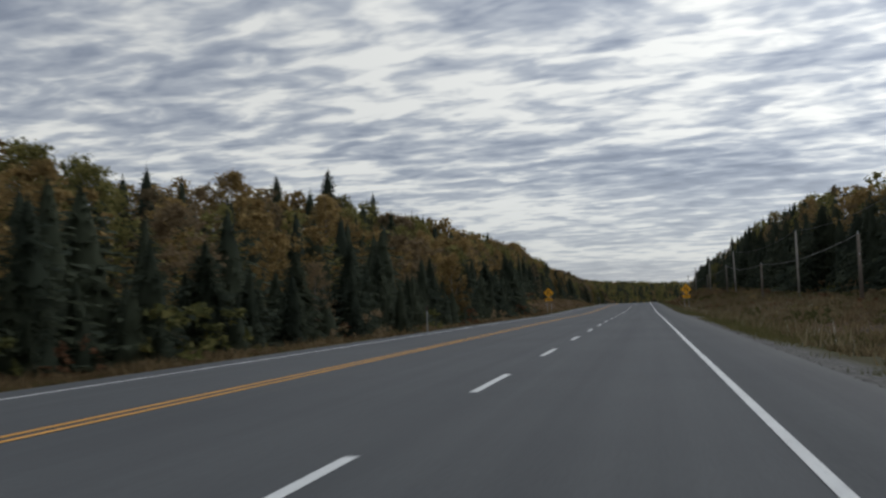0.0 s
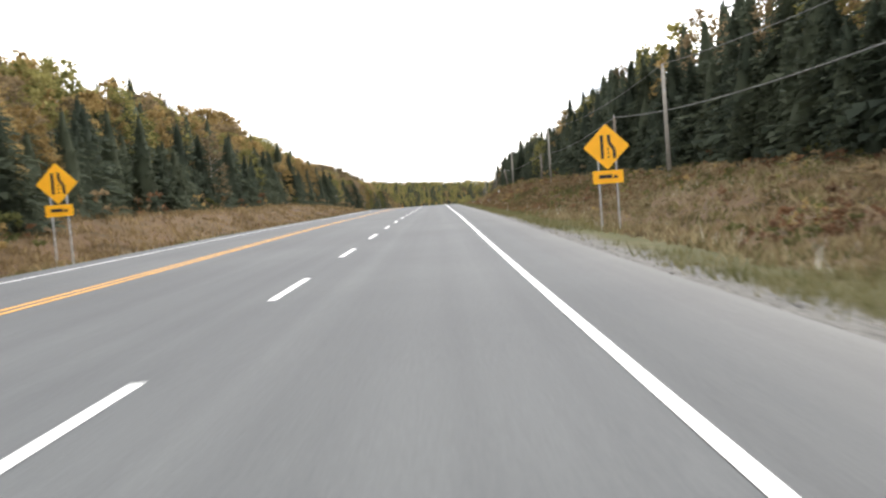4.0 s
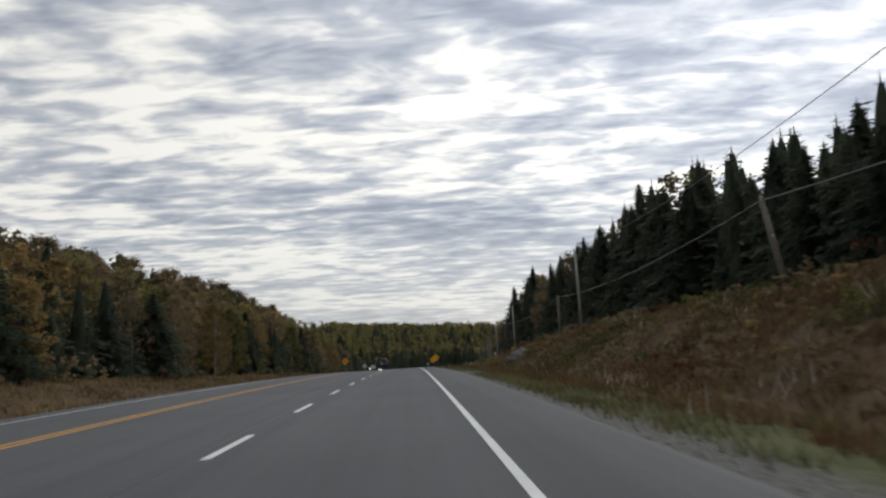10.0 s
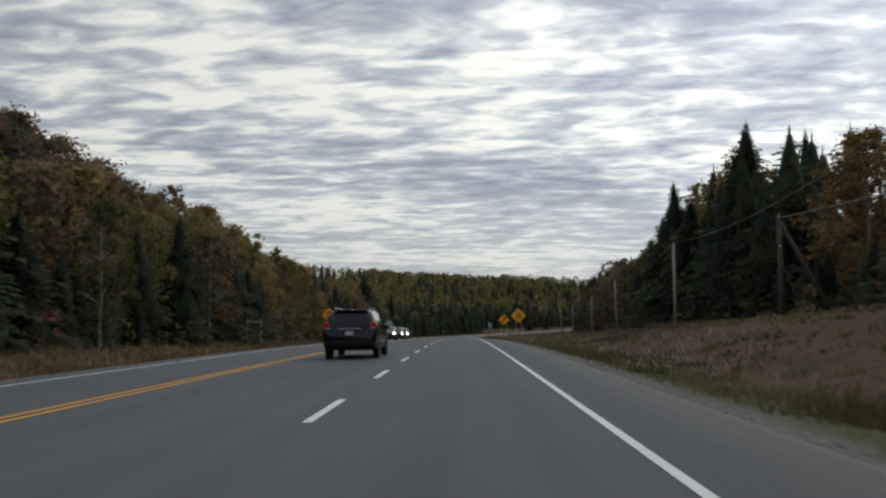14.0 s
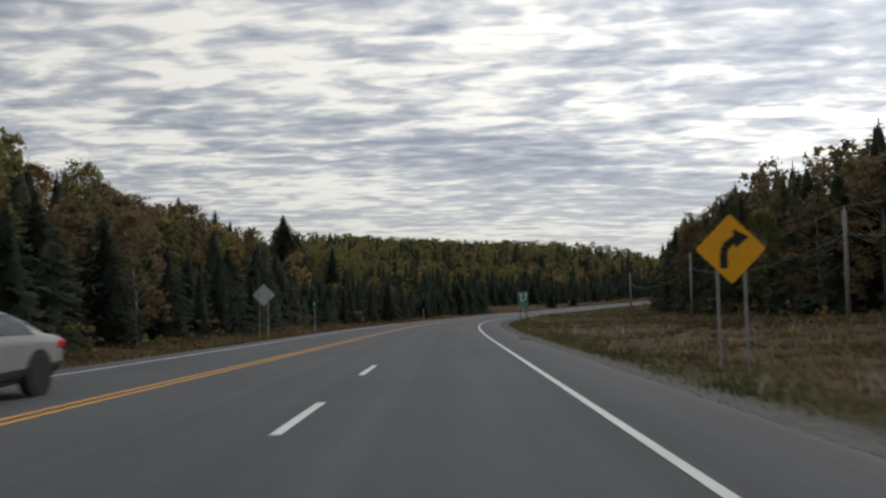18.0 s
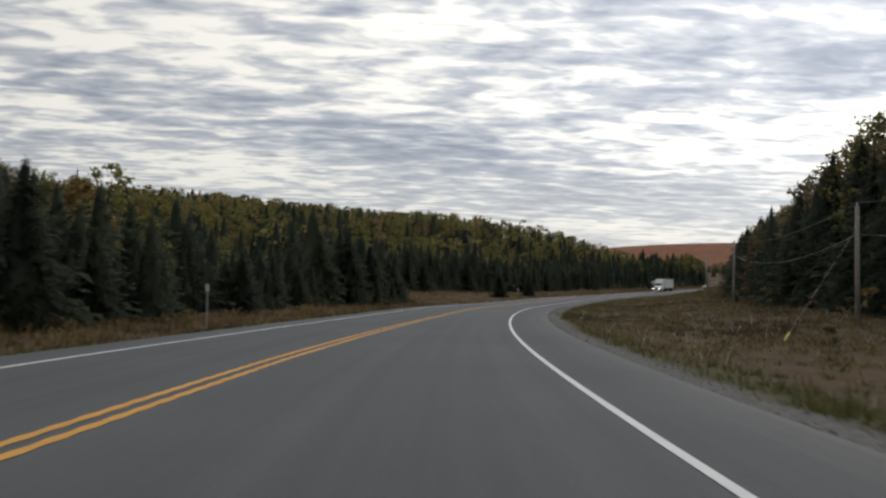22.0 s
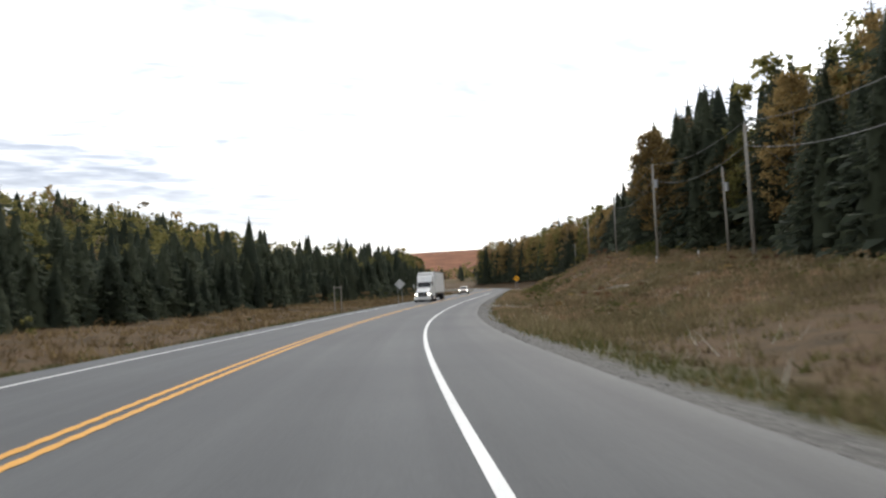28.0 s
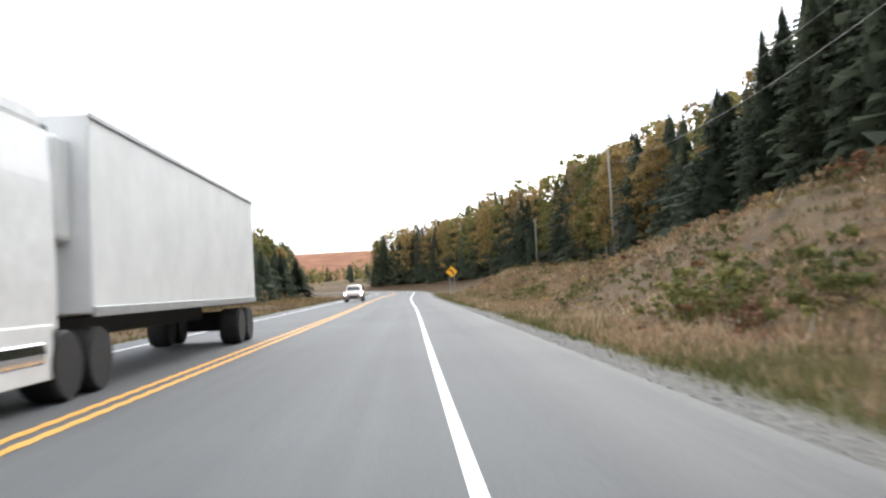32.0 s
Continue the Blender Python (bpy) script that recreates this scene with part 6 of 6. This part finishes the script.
def semi_truck(s_front, lat):
    """Front of the tractor at local y = 0, the rig running back along -y."""
    root = empty("semi_truck", road_pose(s_front, lat, True) @ Matrix.Scale(0.88, 4))
    tagged(root, "white semi-truck with a box trailer in the oncoming lane", "truck", "vehicles on the road")
    w = MAT["white_paint"]
    hood = [(-2.7, 0.75, 1.9, 2.0, 1.0, 0.98, 0.86), (-1.6, 0.72, 1.75, 1.86, 1.02, 0.95, 0.80), (-0.5, 0.70, 1.55, 1.66, 1.04, 0.9, 0.72), (-0.12, 0.68, 1.35, 1.46, 1.0, 0.85, 0.66), (-0.05, 0.68, 1.2, 1.28, 0.95, 0.8, 0.6)]
    cab = [(-5.4, 0.9, 2.2, 3.85, 1.2, 1.2, 1.12), (-4.0, 0.8, 2.2, 3.85, 1.2, 1.2, 1.12), (-3.4, 0.75, 2.0, 3.55, 1.18, 1.17, 1.08), (-2.95, 0.75, 1.98, 2.85, 1.14, 1.13, 1.0), (-2.35, 0.75, 1.92, 2.02, 1.08, 1.06, 0.95)]
    for nm, st in (("hood", hood), ("cab", cab)):
        n = len(st) - 1
        bm = car_patch(st, 0, n, 0, 8, n * 3, 16, 0.0)
        for end in (0, n):
            ring = [car_section(st, end, v * 0.5) for v in range(17)]
            bm.faces.new([bm.verts.new(p) for p in ring] + [bm.verts.new((-p.x, p.y, p.z)) for p in ring[-2:0:-1]])
        bmesh.ops.remove_doubles(bm, verts=bm.verts, dist=0.002)
        bmesh.ops.recalc_face_normals(bm, faces=bm.faces)
        part(nm, bm, w, root, smooth=False)
    part("windscreen", car_patch(cab, 3.08, 3.92, 6.3, 8, 4, 5, 0.012), MAT["car_glass"], root)
    for sx in (-1, 1):
        part("door_window", one_side(car_patch(cab, 1.9, 3.2, 4.3, 5.6, 5, 3, 0.012, False), sx), MAT["car_glass"], root)
    bm = box((1.25, 0.06, 0.62), (0, -0.04, 1.08), 0.03)
    part("grille", bm, MAT["black_plastic"], root)
    for k in range(4):
        part("grille_bar", box((1.22, 0.04, 0.05), (0, 0.0, 0.86 + 0.15 * k), 0.012), MAT["chrome"], root)
    part("bumper", box((2.4, 0.28, 0.40), (0, -0.05, 0.52), 0.06), w, root)
    for sx in (-1, 1):
        part("head_lamp", box((0.30, 0.26, 0.24), (sx * 0.88, -0.16, 1.10), 0.06), MAT["head_lamp"], root, "lit headlamp")
        part("fender", box((0.42, 1.5, 0.35), (sx * 0.98, -1.1, 1.15), 0.12), w, root)
        part("fuel_tank", tube((sx * 0.95, -3.2, 0.72), (sx * 0.95, -4.9, 0.72), 0.32, 0.32, 16), MAT["chrome"], root)
        part("side_skirt", box((0.06, 2.0, 0.75), (sx * 1.2, -4.2, 0.72), 0.02), w, root)
        part("exhaust_stack", tube((sx * 1.0, -5.5, 0.9), (sx * 1.0, -5.5, 3.9), 0.08, 0.08, 12), MAT["chrome"], root)
        arm = part("mirror", box((0.12, 0.16, 0.62), (sx * 1.5, -2.6, 2.35), 0.03), w, root)
        part("mirror_arm", tube((sx * 1.1, -2.7, 2.6), (sx * 1.5, -2.6, 2.6), 0.025, 0.025, 6), MAT["black_plastic"], arm)
        for y in (-1.1, -5.6, -6.8, -17.4, -18.6):
            wheel(root, sx * (1.05 if y == -1.1 else 1.0), y, 0.5, 0.30 if y == -1.1 else 0.55, MAT["alloy"], sx)
        part("trailer_rail", box((0.05, 13.0, 0.16), (sx * 1.29, -13.0, 1.22), 0.012), MAT["steel"], root)
        part("trailer_top_rail", box((0.05, 13.0, 0.10), (sx * 1.29, -13.0, 4.26), 0.012), MAT["steel"], root)
    part("trailer_box", box((2.56, 13.0, 3.1), (0, -13.0, 2.74), 0.03), MAT["trailer_skin"], root, "white box trailer")
    part("roof_fairing", box((2.1, 1.6, 0.5), (0, -4.7, 3.98), 0.18), w, root)
    part("refrigeration_unit", box((2.0, 0.5, 1.6), (0, -6.25, 3.1), 0.08), MAT["trailer_skin"], root)
    part("chassis", box((0.9, 13.5, 0.35), (0, -9.5, 0.95), 0.03), MAT["black_plastic"], root)
    part("mud_flap", box((2.4, 0.03, 0.6), (0, -19.2, 0.6), 0.0), MAT["rubber"], root)


semi_truck(757.8, -5.7)


# ---- small things along the verges ----
def rock(s, lat, size, seed):
    rng = np.random.default_rng(seed)
    bm = bmesh.new()
    bmesh.ops.create_icosphere(bm, subdivisions=3, radius=1.0)
    off = rng.uniform(0, 50, 3)
    for v in bm.verts:
        d = noise.noise(v.co * 1.4 + Vector(off)) * 0.45 + noise.noise(v.co * 4 + Vector(off)) * 0.14
        v.co = Vector((v.co.x * size[0], v.co.y * size[1], v.co.z * size[2])) * (1 + d)
    me = bpy.data.meshes.new("rock")
    bm.to_mesh(me)
    bm.free()
    me.materials.append(MAT["rock"])
    x, y, _ = place(s, lat)
    ob = new("rock", me)
    ob.matrix_world = pose(float(x), float(y), float(ground_z(s, lat)) - size[2] * 0.25, 0, 0, rng.uniform(0, 360))
    return tagged(ob, "weathered grey rock half buried in the weedy bank", "rock", "rocks on the bank")


for i, (s, lat, size) in enumerate([(312, 9.5, (1.6, 1.1, 0.7)), (315, 9.9, (1.1, 0.9, 0.8)), (318.5, 10.4, (1.4, 1.0, 0.6)), (309, 9.0, (0.8, 0.7, 0.45)), (322, 10.8, (0.9, 0.6, 0.5)), (324.5, 9.4, (0.6, 0.5, 0.35)),
                                    (236, 8.0, (0.5, 0.4, 0.3)), (712, 8.5, (0.45, 0.35, 0.25)), (690, 6.5, (0.35, 0.3, 0.2)), (745, 9.0, (0.4, 0.4, 0.25))]):
    rock(s, lat, size, 60 + i)


def marker_post(s, lat, h, reflector, label):
    x, y, _ = place(s, lat)
    root = empty("marker_post", pose(float(x), float(y), float(ground_z(s, lat)), 0, 0, math.degrees(heading(s))))
    part("post", box((0.06, 0.04, h + 0.4), (0, 0, h / 2 - 0.2), 0.006), MAT["steel"], root)
    part("plate", box((0.16, 0.012, 0.32), (0, -0.028, h - 0.16), 0.003), MAT[reflector], root)
    tagged(root, label, "marker post", "verge markers")


marker_post(51, -15.1, 1.8, "rusty_steel", "thin grey steel marker post on the far verge")
marker_post(352, 11.0, 0.7, "sign_white", "marker post with a pale plate in the grass")
marker_post(548, -12.8, 1.9, "sign_back", "grey marker post on the far verge")
marker_post(736, 19.0, 0.9, "sign_white", "short pale stake beside the utility poles")
marker_post(736.5, 23.0, 0.9, "sign_white", "short pale stake beside the utility poles")
marker_post(690, -22.0, 1.1, "sign_white", "short post with a white plate in the field")
marker_post(769, -26.0, 1.5, "sand", "tan marker post in the far field")


def cable_marker():
    x, y, _ = place(240.5, 10.0)
    root = empty("cable_marker", pose(float(x), float(y), float(ground_z(240.5, 10.0)), 0, 0, math.degrees(heading(240.5))))
    part("post", box((0.05, 0.05, 1.3), (0, 0.03, 0.25), 0.006), MAT["steel"], root)
    part("plate", box((0.34, 0.012, 0.44), (0, -0.01, 0.68), 0.004), MAT["sign_white"], root, "blank white plate")
    tagged(root, "blank white plate on a short post in the bank's weeds", "marker", "verge markers")


def guy_guard():
    """The yellow sleeve low on a pole's guy wire, leaning towards the pole."""
    a, c = Vector((float(v) for v in place(546.0, 10.2))), Vector((float(v) for v in place(559.5, 18.25)))
    a.z, c.z = float(ground_z(546.0, 10.2)), float(ground_z(559.5, 18.25)) + 5.2
    d = (c - a).normalized()
    root = empty("guy_wire", Matrix.Translation(a))
    part("wire", tube(Vector((0, 0, 0)), c - a, 0.008, 0.008, 5), MAT["wire"], root)
    part("guard", tube(d * 0.15, d * 1.15, 0.035, 0.035, 8), MAT["guard_yellow"], root, "yellow plastic sleeve")
    tagged(root, "guy wire with a yellow sleeve anchored in dry grass", "guy wire")


def sand_patch(s, lat, a, c):
    """A thin spill of pale sand at the pavement's edge."""
    rng = np.random.default_rng(3)
    V, F = [], []
    rings, n = 4, 18
    for i in range(rings + 1):
        for k in range(n):
            q = 6.283 * k / n
            r = i / rings * (1 + 0.18 * math.sin(3 * q + 1) + 0.1 * rng.uniform(-1, 1) * (i > 0))
            ss, ll = s + a * r * math.cos(q), lat + c * r * math.sin(q)
            x, y, _ = place(ss, ll)
            V.append((float(x), float(y), float(ground_z(ss, ll)) + 0.06 * (1 - min(1, r)) - 0.012 * (i == rings) + 0.015))
    for i in range(rings):
        for k in range(n):
            p, q = i * n + k, i * n + (k + 1) % n
            F.append((p, q, q + n, p + n))
    tagged(new("sand_spill", mesh_of("sand_spill", V, F, MAT["sand"], smooth=True)), "pale sand spilled along the gravel edge", "sand", kind="stuff")


cable_marker()
guy_guard()
sand_patch(58.8, 2.8, 0.8, 0.26)


def small_green_sign():
    root, hz = sign_root("kilometre_sign", 494, -13.75, 2.0, "small green plate on a single post on the far verge")
    part("post", box((0.07, 0.07, hz + 0.7), (0, 0.05, hz / 2 - 0.15), 0.008), MAT["steel"], root)
    part("panel", plate(rounded([(-0.13, hz - 0.34), (0.13, hz - 0.34), (0.13, hz + 0.34), (-0.13, hz + 0.34)], 0.03), 0.008), MAT["sign_green"], root)
    stroke(root, [(-0.07, 0.12), (0.07, 0.12)], 0.12, hz, MAT["sign_white"], "lettering_bar")


small_green_sign()


def wooden_frame(s, lat, label, tall=2.2, half=0.55):
    x, y, _ = place(s, lat)
    root = empty("wooden_frame", pose(float(x), float(y), float(ground_z(s, lat)), 0, 0, math.degrees(heading(s)) + 8))
    for sx in (-half, half):
        part("upright", tube((sx, 0, -0.4), (sx * 0.98, 0, tall), 0.06, 0.05, 8), MAT["pole_wood"], root)
    part("crossbar", box((2 * half + 0.2, 0.07, 0.10), (0, -0.08, tall - 0.25), 0.015), MAT["pole_wood"], root)
    tagged(root, label, "wooden frame")


wooden_frame(744, -13.2, "bare wooden frame of two posts and a crossbar", 2.9, 0.36)
wooden_frame(397, -18.6, "weathered wooden frame of two posts at the forest edge")


def entrance_track():
    """A pale dirt apron on the shoulder and a worn path slanting up along the bank."""
    V, F = [], []
    n = 42
    for i in range(n + 1):
        f = i / n * (len(TRACK) - 1)
        k = min(int(f), len(TRACK) - 2)
        q = f - k
        s0, l0 = (TRACK[k][0] * (1 - q) + TRACK[k + 1][0] * q, TRACK[k][1] * (1 - q) + TRACK[k + 1][1] * q)
        ds, dl = TRACK[k + 1][0] - TRACK[k][0], TRACK[k + 1][1] - TRACK[k][1]
        d = math.hypot(ds, dl)
        w = (TRACK_HALF[k] * (1 - q) + TRACK_HALF[k + 1] * q) * (1 + 0.25 * math.sin(i * 1.9))
        for e in (-1, -0.5, 0, 0.5, 1):
            s, lat = s0 + dl / d * e * w, max(float(shoulder_at(s0)) - 0.05, l0 - ds / d * e * w)
            x, y, _ = place(s, lat)
            V.append((float(x), float(y), float(ground_z(s, lat)) + (0.10 - 0.17 * abs(e) ** 2) * min(1.0, 0.15 + max(0.0, lat - 2.6) / 2)))
    for i in range(n):
        for k in range(4):
            a = i * 5 + k
            F.append((a, a + 1, a + 6, a + 5))
    ob = new("dirt_track", mesh_of("dirt_track", V, F, MAT["dirt"], smooth=True))
    tagged(ob, "pale dirt entrance and path leaving the shoulder", "track", kind="structure")


entrance_track()


def tyre_scrap():
    cu = bpy.data.curves.new("tyre_scrap", "CURVE")
    cu.dimensions, cu.bevel_depth, cu.bevel_resolution = "3D", 0.016, 1
    sp = cu.splines.new("POLY")
    sp.points.add(6)
    for i in range(7):
        f = i / 6
        x, y, z = place(461.4 - 0.25 * f + 0.18 * math.sin(f * 3), 1.15 + 0.42 * f)
        sp.points[i].co = (float(x), float(y), float(z) + 0.005 + 0.06 * (1 - f) ** 6, 1)
    cu.materials.append(MAT["rubber"])
    tagged(new("tyre_scrap", cu), "curled strip of torn black tyre on the shoulder", "tyre scrap")


tyre_scrap()


def repair_patch(s, lat, a, b):
    bm = bmesh.new()
    vs = []
    for k in range(14):
        t = 2 * math.pi * k / 14
        q = 1 + 0.18 * math.sin(3 * t + 1)
        x, y, z = place(s + b * q * math.sin(t), lat + a * q * math.cos(t))
        vs.append(bm.verts.new((float(x), float(y), float(z) + 0.005)))
    bm.faces.new(vs)
    part("pale_patch", bm, MAT["pale_patch"], road)


repair_patch(480.4, -0.88, 0.13, 0.22)


def crack(s0, s1, lat, seed):
    """A sealed crack wandering along the lane joint."""
    rng = np.random.default_rng(seed)
    w = rng.normal(size=40).cumsum() * 0.012
    ribbon("sealed_crack", s0, s1, lambda s: lat + np.interp(s, np.linspace(s0, s1, 40), w - w.mean()), 0.025, MAT["tar"], road, 0.6, 0.004)


for i, (a, b, lat) in enumerate([(150, 200, -3.72), (205, 260, -3.8), (470, 520, -0.35)]):
    crack(a, b, lat, i)
